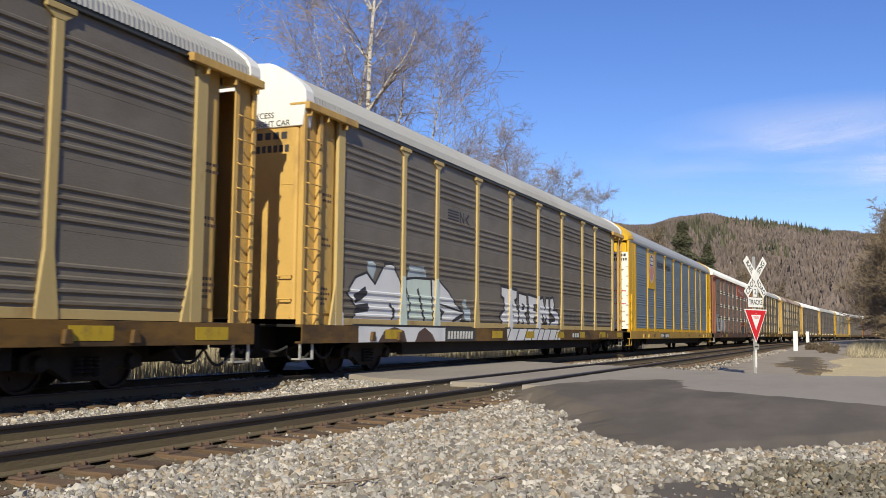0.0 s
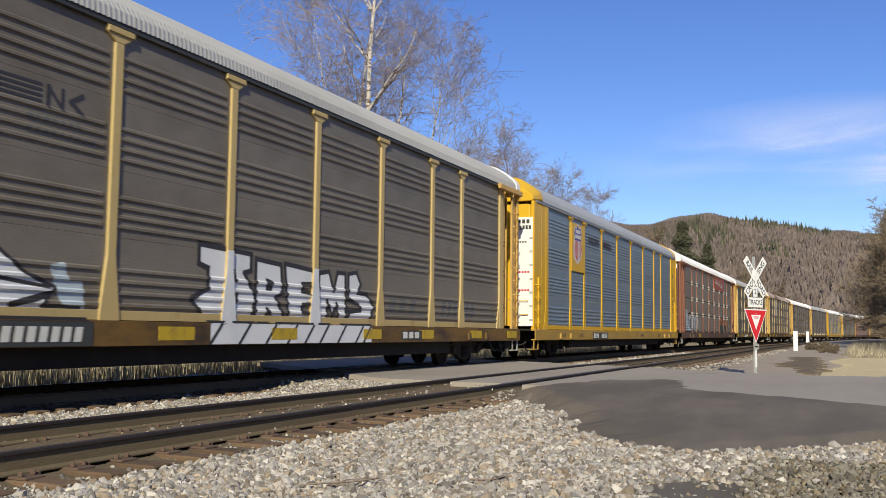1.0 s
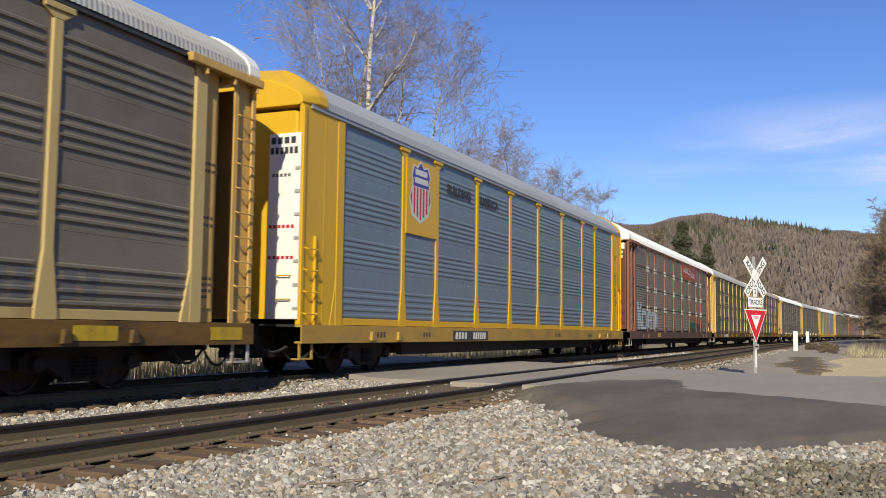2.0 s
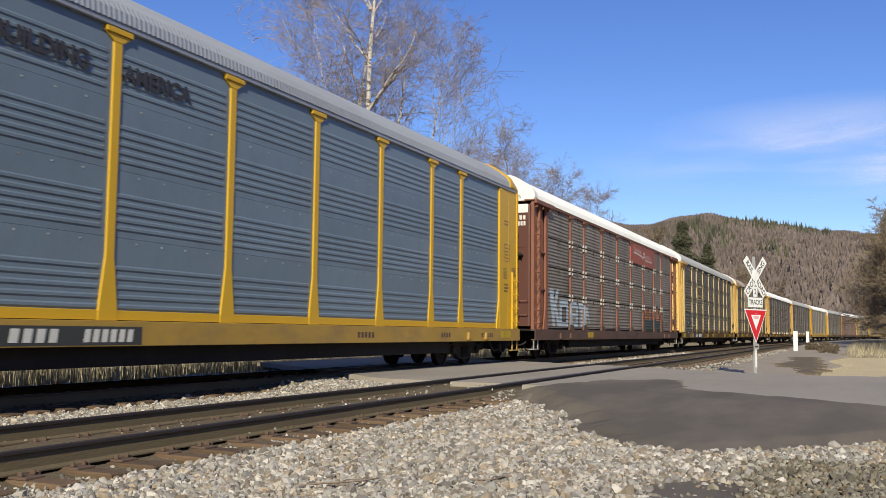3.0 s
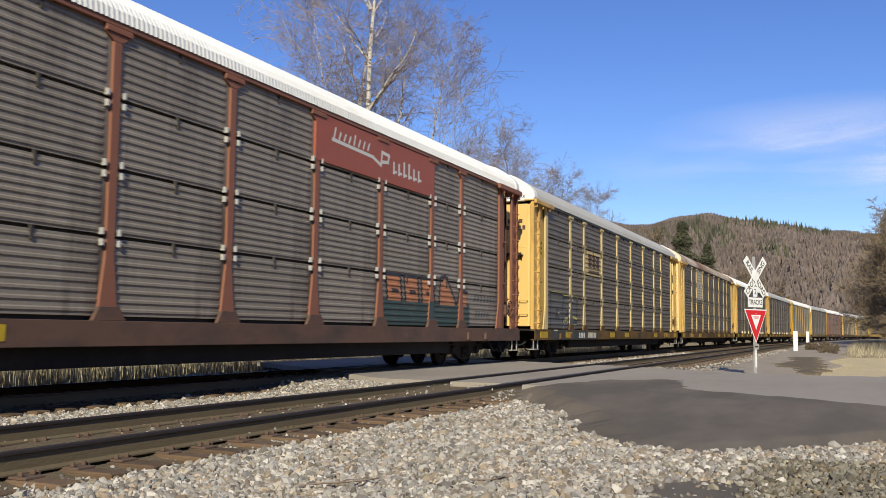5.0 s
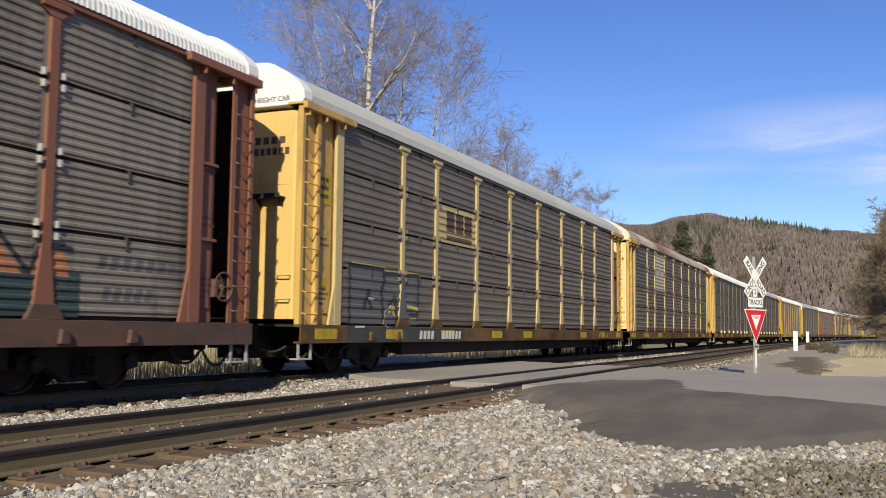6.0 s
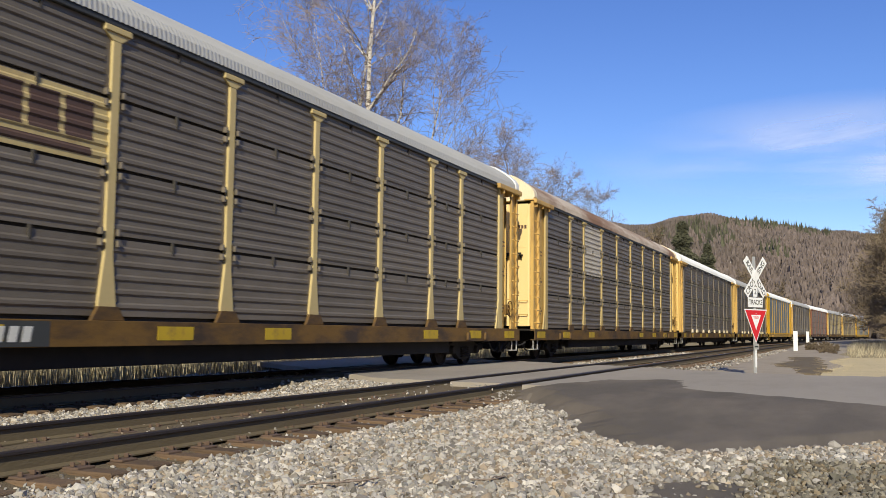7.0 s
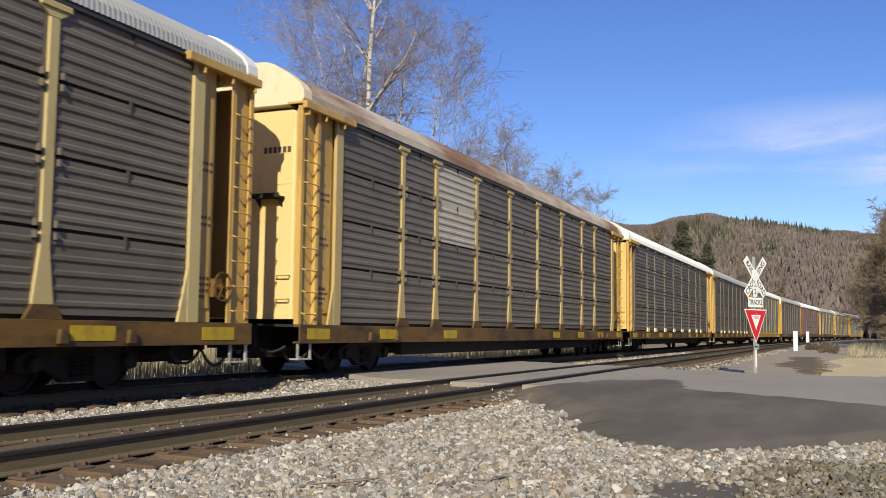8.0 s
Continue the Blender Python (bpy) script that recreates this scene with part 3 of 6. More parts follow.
def scatter_stones():
    rng = np.random.default_rng(3)
    spots, sizes = [], []

    def fill(x0, x1, u0, u1, per_m2, size, keep=None, lift=0.0):
        n = int((x1 - x0) * (u1 - u0) * per_m2)
        x, u = rng.uniform(x0, x1, n), rng.uniform(u0, u1, n)
        y = u + bend(x)
        ok = np.ones(n, bool)
        ok &= ~in_poly(x, y, LIGHT_ROAD)
        ok &= ~worn_inside(x + rng.normal(0, 0.035, n), y + rng.normal(0, 0.035, n), DARK_ROAD, 0.26, 5.0)
        bare = (((x - 7.2) / 0.74) ** 2 + ((u - 1.12) / 0.42) ** 2 < rng.uniform(0.5, 1.25, n)) & (rng.uniform(0, 1, n) > 0.07)
        ok &= ~bare
        ok &= ((y < 1.25 * x + 0.6) & (y > -0.08 * x - 0.5)) | (rng.uniform(0, 1, n) < 0.10)
        if keep is not None:
            ok &= keep(x, u)
        x, y, u = x[ok], y[ok], u[ok]
        z = land(x, y) + lift + rng.uniform(-0.012, 0.028, len(x))
        spots.append(np.stack([x, y, z], -1))
        sizes.append(size * rng.lognormal(0, 0.28, len(x)))

    # shoulder and foreground, denser near the lens
    fill(3.4, 8.0, -0.9, 5.24, 1350, 0.0265)
    fill(8.0, 13.0, -2.0, 5.24, 850, 0.029)
    fill(13.0, 20.0, 3.2, 5.2, 600, 0.030)
    fill(-9.0, 3.4, -5.0, 5.2, 700, 0.032)
    # between the tracks, and a little between the rails
    fill(3.4, 17.0, 7.95, 9.8, 900, 0.027)
    fill(3.4, 17.0, 5.26, 5.75, 190, 0.020, lift=0.0)
    fill(3.4, 17.0, 5.75, 7.35, 14, 0.018, lift=0.07)
    fill(3.4, 17.0, 7.35, 7.95, 160, 0.022, lift=0.0)
    fill(3.4, 20.0, 9.8, 13.4, 60, 0.035)
    # past the crossing
    fill(25.0, 60.0, 3.6, 5.2, 30, 0.026)
    fill(26.0, 60.0, 5.2, 10.0, 40, 0.035)
    spots, sizes = np.concatenate(spots), np.concatenate(sizes)
    mud = (spots[:, 1] + rng.normal(0, 0.22, len(spots)) < 1.0 - 0.06 * (spots[:, 0] - 7.0)) & (spots[:, 0] < 9.6)
    low = stones("muddy_gravel", spots[mud], sizes[mud] * 0.85, 12, "stone_mud")
    tagged(low, "damp grey-brown gravel beside the asphalt", "gravel", kind="stuff")
    ob = stones("ballast_stones", spots[~mud], sizes[~mud], 11)
    return tagged(ob, "loose pale limestone ballast with brownish stones", "ballast", kind="stuff")


scatter_stones()


# ================= hill and far woods =================
def ridge_height(az):
    """Tangent of the skyline's elevation against azimuth in degrees."""
    return np.interp(az, [-180, -60, -20, -8, -1.5, 0.0, 3.0, 6.0, 7.6, 9.3, 11.0, 12.5, 14.5, 18, 26, 50, 180],
                     [0.22, 0.20, 0.085, 0.092, 0.098, 0.102, 0.108, 0.117, 0.123, 0.121, 0.114, 0.113, 0.119, 0.105, 0.08, 0.14, 0.22])


def hill_z(r, az):
    R = 820.0
    top = (ridge_height(az) * R + 1.0) - 11.0
    up = smooth01((r - 330) / (R - 330)) ** 0.9
    lumps = 5.0 * np.sin(az * 1.9 + r * 0.011) * np.sin(r * 0.017 + az * 0.7)
    return -0.4 + top * up - 0.12 * np.maximum(r - R, 0) + lumps * up * (1 - up) * 3


def build_hill():
    az = np.linspace(-180, 180, 361)
    r = np.concatenate([np.linspace(320, 860, 55), np.linspace(900, 1500, 8)])
    A, R = np.meshgrid(np.radians(az), r, indexing="ij")
    v = np.stack([R * np.cos(A), R * np.sin(A), hill_z(R, np.degrees(A))], -1).reshape(-1, 3)
    i = np.arange(A.size).reshape(A.shape)
    f = np.stack([i[:-1, :-1], i[:-1, 1:], i[1:, 1:], i[1:, :-1]], -1).reshape(-1, 4)
    tagged(new("hill", fast_mesh("hill", v, f, "forest_floor", True)), "wooded hillside covered in brown leaf litter", "hill", kind="structure")


def far_trees(name, n, mat, seed, az_rng, r_rng, h_rng, w_rng, cone=False, label="", patch=None):
    rng = np.random.default_rng(seed)
    az = rng.uniform(*az_rng, n)
    r = np.sqrt(rng.uniform(r_rng[0] ** 2, r_rng[1] ** 2, n))
    if patch:
        k = np.array([noise.noise((a * 0.35, q * 0.012, patch)) for a, q in zip(az, r)])
        az, r = az[k > 0.12], r[k > 0.12]
        n = len(az)
    a = np.radians(az)
    base = np.stack([r * np.cos(a), r * np.sin(a), hill_z(r, az) - 0.5], -1)
    h, w = rng.uniform(*h_rng, n), rng.uniform(*w_rng, n)
    k = 4
    ang = np.linspace(0, 2 * np.pi, k, endpoint=False)[None] + rng.uniform(0, 6, n)[:, None]
    ring = np.stack([np.cos(ang), np.sin(ang), np.zeros_like(ang)], -1) * (w[:, None] * rng.uniform(0.6, 1.3, (n, k)))[..., None]
    mid = 0.12 if cone else 0.55
    ring[..., 2] = h[:, None] * (mid + rng.uniform(-0.10, 0.10, (n, k)))
    ring2 = ring * np.array([0.55, 0.55, 0]) + np.array([0, 0, 1]) * (h[:, None] * (0.5 if cone else 0.82) + rng.uniform(-0.9, 0.9, (n, k)))[..., None]
    tip = np.zeros((n, 1, 3))
    tip[:, 0, 2] = h
    tip[:, 0, :2] = rng.normal(0, 0.4, (n, 2))
    foot = np.zeros((n, 1, 3))
    v = np.concatenate([ring, ring2, tip, foot], 1) + base[:, None]
    f = []
    for i in range(k):
        j = (i + 1) % k
        f += [(i, j, k + j), (i, k + j, k + i), (k + i, k + j, 2 * k), (j, i, 2 * k + 1)]
    m = 2 * k + 2
    faces = (np.array(f)[None] + m * np.arange(n)[:, None, None]).reshape(-1, 3)
    return tagged(new(name, fast_mesh(name, v.reshape(-1, 3), faces, mat)), label, "woods", kind="stuff")


build_hill()
far_trees("hill_woods", 34000, "forest", 21, (-6, 17), (345, 850), (4, 8.5), (0.6, 1.5), label="bare grey-brown winter woods on the hill")
far_trees("hill_conifers", 1500, "conifer", 22, (1, 11), (560, 835), (7, 12), (1.2, 2.3), True, "scattered dark conifers among bare woods", patch=4.0)
far_trees("cliff_rocks", 160, "rock", 23, (0.5, 7), (430, 640), (2, 5), (1, 2.6), label="pale rock outcrops on the wooded hillside", patch=8.0)


# ================= bare trees =================
def tree_segments(rng, height, spread, levels, stems=1, twiggy=1.0, droop=0.0, first=0.18, limbs=()):
    segs = []

    def grow(p, d, length, r, level):
        n = (9, 7, 5, 3, 2)[min(level, 4)]
        step = length / n
        for i in range(n):
            wob = (0.035, 0.14, 0.2, 0.26, 0.3)[min(level, 4)]
            d = (d + Vector((rng.gauss(0, wob), rng.gauss(0, wob), rng.gauss(0, wob) + (0.05 if level < 3 else -droop)))).normalized()
            q = p + d * step
            r1 = max(r * (1 - 0.85 * (i + 1) / n) ** 0.9, r * 0.12)
            r0 = max(r * (1 - 0.85 * i / n) ** 0.9, r * 0.12)
            segs.append((p, q, r0, r1, level))
            frac = (i + 1) / n
            if level < levels and frac > (first if level == 0 else 0.15):
                kids = (3, 2, 2, 1)[min(level, 3)]
                if rng.random() > twiggy:
                    kids -= 1
                for _ in range(kids):
                    side = Vector((rng.gauss(0, 1), rng.gauss(0, 1), rng.gauss(0, 0.3)))
                    side = (side - d * side.dot(d)).normalized()
                    tilt = rng.uniform(0.55, 1.0) if level else rng.uniform(0.6, 1.1) * spread
                    nd = (d * math.cos(tilt) + side * math.sin(tilt)).normalized()
                    if level == 0:
                        ln = height * 0.36 * (1.15 - 0.75 * frac) * rng.uniform(0.7, 1.2)
                    else:
                        ln = length * rng.uniform(0.32, 0.55)
                    grow(q, nd, ln, r1 * (0.55 if level == 0 else 0.6), level + 1)
            p = q
        return

    for base, way, length, r in limbs:
        grow(Vector(base), Vector(way).normalized(), length, r, 0)
    for k in range(stems):
        a = rng.uniform(0, 6.28)
        lean = 0.0 if stems == 1 else rng.uniform(0.08, 0.26)
        d = Vector((math.cos(a) * lean, math.sin(a) * lean, 1)).normalized()
        grow(Vector((0.15 * k, 0.1 * k, 0)), d, height * (1.0 if k == 0 else rng.uniform(0.75, 0.95)), height * 0.0115 * (1 if k == 0 else 0.8), 0)
    return segs


def segs_mesh(name, segs, sides, mat, floor_r):
    a = np.array([s[0] for s in segs])
    b = np.array([s[1] for s in segs])
    r0 = np.maximum(np.array([s[2] for s in segs]), floor_r)
    r1 = np.maximum(np.array([s[3] for s in segs]), floor_r * 0.8)
    d = b - a
    d /= np.linalg.norm(d, axis=1)[:, None] + 1e-9
    ref = np.where(np.abs(d[:, 2:3]) > 0.9, np.array([[1.0, 0, 0]]), np.array([[0, 0, 1.0]]))
    u = np.cross(d, ref)
    u /= np.linalg.norm(u, axis=1)[:, None]
    w = np.cross(d, u)
    ang = np.linspace(0, 2 * np.pi, sides, endpoint=False)
    ring = u[:, None] * np.cos(ang)[None, :, None] + w[:, None] * np.sin(ang)[None, :, None]
    v = np.concatenate([a[:, None] + ring * r0[:, None, None], b[:, None] + ring * r1[:, None, None]], 1)
    f = np.array([(i, (i + 1) % sides, sides + (i + 1) % sides, sides + i) for i in range(sides)])
    faces = (f[None] + 2 * sides * np.arange(len(segs))[:, None, None]).reshape(-1, 4)
    return fast_mesh(name, v.reshape(-1, 3), faces, mat, sides > 4)


def bare_tree(label, m, seed, height, spread, levels, stems, bark, twig, twig_r, twiggy=1.0, droop=0.0, first=0.18, category="tree", limbs=()):
    segs = tree_segments(random.Random(seed), height, spread, levels, stems, twiggy, droop, first, limbs)
    t = empty("bare_tree", m, label=label, category=category)
    for name, pick, sides, mat, fl in (("trunk", lambda s: s[4] < 2, 6, bark, 0.012), ("crown", lambda s: s[4] > 1, 3, twig, twig_r)):
        chosen = [s for s in segs if pick(s)]
        ob = new(name, segs_mesh(name, chosen, sides, mat, fl))
        ob.parent = t
        if name == "crown":
            tagged(ob, kind="stuff")
    return t


def at_az(az, dist, z=-0.3):
    return (dist * math.cos(radians(az)), dist * math.sin(radians(az)), z)


# the birch: two pale stems, a slanting third and a long bough reaching out sideways
_side = Vector((math.sin(YAW), -math.cos(YAW), 0))


def slant(out, up=1.0, deep=0.0):
    return _side * out + Vector((math.cos(YAW), math.sin(YAW), 0)) * deep + Vector((0, 0, up))


bare_tree("tall bare birch with white trunk behind the tracks", pose(*at_az(28.1, 47.5, -0.4)), 5, 19, 0.68, 4, 0, "birch", "twig", 0.0075, 0.72, 0.0, 0.24,
          limbs=[((0, 0, 0), slant(0.0), 22, 0.22), (_side * -0.9, slant(-0.02, deep=0.05), 19, 0.16), (_side * 1.4, slant(0.17), 14.5, 0.12),
                 (_side * -1.0, slant(-0.07, deep=-0.05), 17, 0.10)])
bare_tree("bare grey tree beyond the railway", pose(*at_az(19.3, 74, -0.4)), 8, 13.3, 0.75, 4, 2, "bark", "twig", 0.009, 0.85, 0.0, 0.25)
bare_tree("small bare tree beyond the railway", pose(*at_az(18.2, 80, -0.4)), 9, 16.6, 0.8, 4, 2, "bark", "twig", 0.009, 0.85, 0.0, 0.25)
bare_tree("slender bare tree beyond the railway", pose(*at_az(15.0, 98, -0.4)), 12, 14.2, 0.6, 4, 1, "bark", "twig", 0.01, 0.8, 0.0, 0.3)

# bare trees along the bend, to the side of the line
_base = [bare_tree("dense bare winter tree beside the line", pose(64 + 14 * k, -6 - k, 0.0), 31 + k, (10.5, 12, 9.5)[k], 1.0, 3, 2, "twig_far", "twig_far", 0.017, 0.62, 0.0, 0.05) for k in range(3)]
_rnd = random.Random(4)
for k, (x, y) in enumerate([(84, -4.2), (95, -3.6), (104, -4.6), (118, -5.2), (132, -5.0), (150, -6.5), (172, -7.8), (196, -9.5), (91, -3.1), (99, -3.2), (108, -3.6), (121, -4.0), (139, -4.9), (160, -6.2), (225, -13), (255, -17)]):
    copy_thing(_base[k % 3], pose(x, y, -0.1, rz=_rnd.uniform(0, 360)))
# bare trees behind the standpoint, whose shade falls on the gravel
for x, y in ((-13, -7.9), (-25, -12), (-12, -13)):
    copy_thing(_base[0], pose(x, y, -0.35, rz=_rnd.uniform(0, 360)))
# heaps of dark brush beside the markers
_heap = bare_tree("low heap of dark brush on the verge", pose(61, 2.3, 0.0), 77, 0.5, 1.5, 2, 5, "bark", "twig_far", 0.02, 0.9, 0.1, 0.02, "brush")
for x, y, turn in ((53, 1.7, 220), (66, 2.0, 300)):
    copy_thing(_heap, pose(x, y, 0.0, rz=turn))
# low scrub at their feet
_scrub = bare_tree("low brown scrub bush beside the line", pose(52, -3.0, 0.1), 51, 2.6, 1.2, 3, 2, "twig_far", "twig_far", 0.016, 0.3, 0.0, 0.05, "bush")
for k in range(14):
    x = 52 + 6.0 * k + _rnd.uniform(-2, 2)
    copy_thing(_scrub, pose(x, -2.2 - 0.018 * (x - 48) + _rnd.uniform(-1.6, 0.5) + float(bend(x)), 0.05, rz=_rnd.uniform(0, 360)))
# trees across the line that carry the woods down to the hill's foot
_mid = bare_tree("bare woodland tree beyond the railway", pose(*at_az(11.0, 150, -0.4)), 61, 15, 0.9, 3, 1, "bark", "twig_far", 0.045, 0.65, 0.0, 0.12)
for k in range(14):
    az = _rnd.uniform(2.4, 13.5)
    copy_thing(_mid, pose(*at_az(az, _rnd.uniform(185, 320) + (13 - az) * 9, -0.4), rz=_rnd.uniform(0, 360)))


def conifer(m, height, width, seed, label):
    rng = np.random.default_rng(seed)
    t = empty("conifer_tree", m, label=label, category="tree")
    part("trunk", Shape().tube((0, 0, 0), (0, 0, height * 0.97), height * 0.014, 0.02, 8), "bark", t)
    n = 6500
    h = rng.uniform(0.08, 1.0, n) ** 0.8
    rad = width * (1 - h) ** 0.75 * rng.uniform(0.25, 1.0, n) * (0.75 + 0.3 * np.sin(h * 46)) + 0.15
    a = rng.uniform(0, 2 * np.pi, n)
    c = np.stack([rad * np.cos(a), rad * np.sin(a), h * height - rad * 0.22], -1)
    out = np.stack([np.cos(a), np.sin(a), rng.uniform(-0.5, 0.1, n)], -1)
    side = np.stack([-np.sin(a), np.cos(a), rng.uniform(-0.4, 0.4, n)], -1)
    s = rng.uniform(0.25, 0.55, n)[:, None]
    tip, l, r, up = c + out * s, c - side * s * 0.45, c + side * s * 0.45, c + np.array([0, 0, 0.18])
    v = np.stack([tip, l, r, up], 1).reshape(-1, 3)
    f = (np.array([(0, 1, 3), (0, 3, 2), (0, 2, 1), (1, 2, 3)])[None] + 4 * np.arange(n)[:, None, None]).reshape(-1, 3)
    ob = new("crown", fast_mesh("crown", v, f, "conifer"))
    ob.parent = t


conifer(pose(*at_az(9.3, 150, -0.3)), 18.5, 5.6, 3, "dark green conifer beyond the railway")
conifer(pose(*at_az(7.9, 172, -0.3)), 17.0, 4.6, 5, "dark green conifer beyond the railway")

# ================= bank of dry reeds behind the train =================
def blades(name, x, y, h, w, mat, seed, label, lean=0.25):
    rng = np.random.default_rng(seed)
    n = len(x)
    base = np.stack([x, y, land(x, y) - 0.08], -1)
    top = base + np.stack([rng.normal(0, lean, n) * h, rng.normal(0, lean, n) * h, h], -1)
    a = rng.uniform(0, 6.28, n)
    u = np.stack([np.cos(a), np.sin(a), np.zeros(n)], -1) * w[:, None]
    u2 = np.stack([np.cos(a + 2.1), np.sin(a + 2.1), np.zeros(n)], -1) * w[:, None]
    v = np.stack([base + u, base + u2, base - u - u2, top], 1).reshape(-1, 3)
    f = (np.array([(0, 1, 3), (1, 2, 3), (2, 0, 3)])[None] + 4 * np.arange(n)[:, None, None]).reshape(-1, 3)
    return tagged(new(name, fast_mesh(name, v, f, mat)), label, "grass", kind="stuff")


_n = 26000
_x, _y = RNG.uniform(2, 75, _n), 15.2 + RNG.gamma(2.0, 0.8, _n)
blades("dry_reeds", _x, _y, RNG.uniform(0.7, 1.9, _n), RNG.uniform(0.008, 0.022, _n), "reed", 5, "tall bleached dry reeds along the far bank", 0.10)
_n = 9000
_x, _y = RNG.uniform(24.5, 46, _n), RNG.uniform(-7, 1.1, _n)
_k = ~in_poly(_x, _y, LIGHT_ROAD) & (_y < 1.2 - 0.02 * (_x - 25))
blades("dry_grass", _x[_k], _y[_k], RNG.uniform(0.03, 0.10, _k.sum()), RNG.uniform(0.006, 0.016, _k.sum()), "drygrass", 6, "short straw-coloured winter grass beside the road", 0.6)
_n = 5000
_x, _y = RNG.uniform(46, 130, _n), RNG.uniform(-6, 0.5, _n)
blades("rough_grass", _x, _y + bend(_x), RNG.uniform(0.1, 0.5, _n), RNG.uniform(0.01, 0.03, _n), "reed", 8, "rough brown grass under the trees", 0.4)


def strip_sheet(name, xs, lo, hi, mat, lift, label, category):
    us = np.linspace(0, 1, 13)
    X, U = np.meshgrid(xs, us, indexing="ij")
    Y = lo(X) + (hi(X) - lo(X)) * U + bend(X)
    Z = land(X, Y) + lift * np.minimum(1, 12 * np.minimum(U, 1 - U)) - 0.055
    v = np.stack([X, Y, Z], -1).reshape(-1, 3)
    i = np.arange(X.size).reshape(X.shape)
    f = np.stack([i[:-1, :-1], i[1:, :-1], i[1:, 1:], i[:-1, 1:]], -1).reshape(-1, 4)
    return tagged(new(name, fast_mesh(name, v, f, mat, True)), label, category, kind="structure")


strip_sheet("gravel_verge", np.arange(24.5, 230, 1.5), lambda x: 0.85 - 0.012 * (x - 25) + 0.35 * np.sin(x * 0.5), lambda x: 5.1 + 0 * x, "gravel", 0.05, "sandy gravel verge along the line", "gravel")
strip_sheet("shoulder", np.arange(-14, 18, 0.5), lambda x: -9 + 0 * x, lambda x: 4.3 + 0 * x, "bed", 0.045, "gritty gravel shoulder beside the track", "gravel")
strip_sheet("lawn", np.arange(24.8, 47, 0.8), lambda x: -12 + 0 * x, lambda x: 1.0 - 0.012 * (x - 25) + 0.35 * np.sin(x * 0.5), "drygrass", 0.035, "straw-coloured winter lawn beside the road", "grass")


# ================= crossing sign and markers =================
def lettering(text, size, mat, parent, m, depth=0.002, wide=1.0, label="", bold=0.0):
    cu = bpy.data.curves.new("lettering", "FONT")
    cu.body, cu.size, cu.extrude, cu.align_x, cu.align_y = text, size, depth, "CENTER", "CENTER"
    cu.offset = bold
    ob = bpy.data.objects.new("lettering", cu)
    scene.collection.objects.link(ob)
    dg = bpy.context.evaluated_depsgraph_get()
    me = bpy.data.meshes.new_from_object(ob.evaluated_get(dg))
    bpy.data.objects.remove(ob)
    for v in me.vertices:
        v.co.x *= wide
    me.materials.clear()
    me.materials.append(None)
    o = dress(new("lettering", me), mat)
    o.parent = parent
    o.matrix_basis = m
    if label:
        tagged(o, label)
    return o


def facing(x, y, z, spin=0.0):
    """Flat lettering stood upright, read from the -y side, turned in its plane by spin degrees."""
    return pose(x, y, z) @ pose(0, 0, 0, rx=90) @ pose(0, 0, 0, rz=spin)


def crossing_sign():
    s = empty("crossing_sign", pose(24.7, 2.29, 0.0, rz=-28), label="white crossbuck with red yield sign on a post", category="road sign")
    post = Shape()
    post.prism([(-0.04, 0.0), (-0.04, 0.045), (-0.028, 0.045), (-0.022, 0.012), (0.022, 0.012), (0.028, 0.045), (0.04, 0.045), (0.04, 0.0)], -0.25, 2.86, "z")
    p = part("post", post, "post", s)
    part("reflective_strip", Shape().box(-0.036, 0.036, -0.006, -0.002, 0.12, 0.62), "sign_white", p, "white reflective strip")

    def blade(sign, y):
        b = Shape().box(-0.61, 0.61, -0.003, 0.003, -0.114, 0.114)
        return part("blade", b, "sign_white", s, m=pose(0, y, 2.35) @ pose(0, 0, 0, ry=-sign * 47), bevel=0.002)
    back = blade(-1, -0.012)
    front = blade(1, -0.022)
    for bl, words in ((back, ("RAIL", "ROAD")), (front, ("CROS", "SING"))):
        for w, x in zip(words, (-0.335, 0.335)):
            lettering(w, 0.19, "sign_black", bl, facing(x, -0.006, -0.005), wide=0.95)
    two = part("count_plate", Shape().box(-0.09, 0.09, -0.012, -0.006, 1.86, 2.10), "sign_white", s, bevel=0.002)
    lettering("2", 0.19, "sign_black", two, facing(0, -0.015, 1.98))
    tr = part("tracks_plate", Shape().box(-0.31, 0.31, -0.014, -0.008, 1.60, 1.84), "sign_white", s, bevel=0.002)
    lettering("TRACKS", 0.17, "sign_black", tr, facing(0, -0.017, 1.72), wide=0.9)
    tri = lambda r, cz: [(-r * 0.866, cz + r * 0.5), (0, cz - r), (r * 0.866, cz + r * 0.5)]
    y = part("yield_plate", Shape().prism(tri(0.56, 1.27), -0.014, -0.008), "sign_white", s, "white bordered triangle", bevel=0.002)
    part("red_border", Shape().prism(tri(0.51, 1.27), -0.018, -0.0145), "sign_red", y, "red triangle")
    part("white_centre", Shape().prism(tri(0.24, 1.29), -0.021, -0.0185), "sign_white", y)
    lettering("YIELD", 0.085, "sign_red", y, facing(0, -0.0225, 1.345))
    tag = part("id_plate", Shape().box(-0.10, 0.12, -0.012, -0.006, 0.56, 0.70), "galv", s, "small grey identity plate")
    part("bar", Shape().box(-0.07, 0.09, -0.0145, -0.0125, 0.61, 0.65), "sign_black", tag)
    for z in (1.05, 1.45, 1.72, 1.98, 2.35):
        part("bolt", Shape().tube((0, -0.03, z), (0, 0.0, z), 0.012, 0.012, 6), "post", s)


crossing_sign()


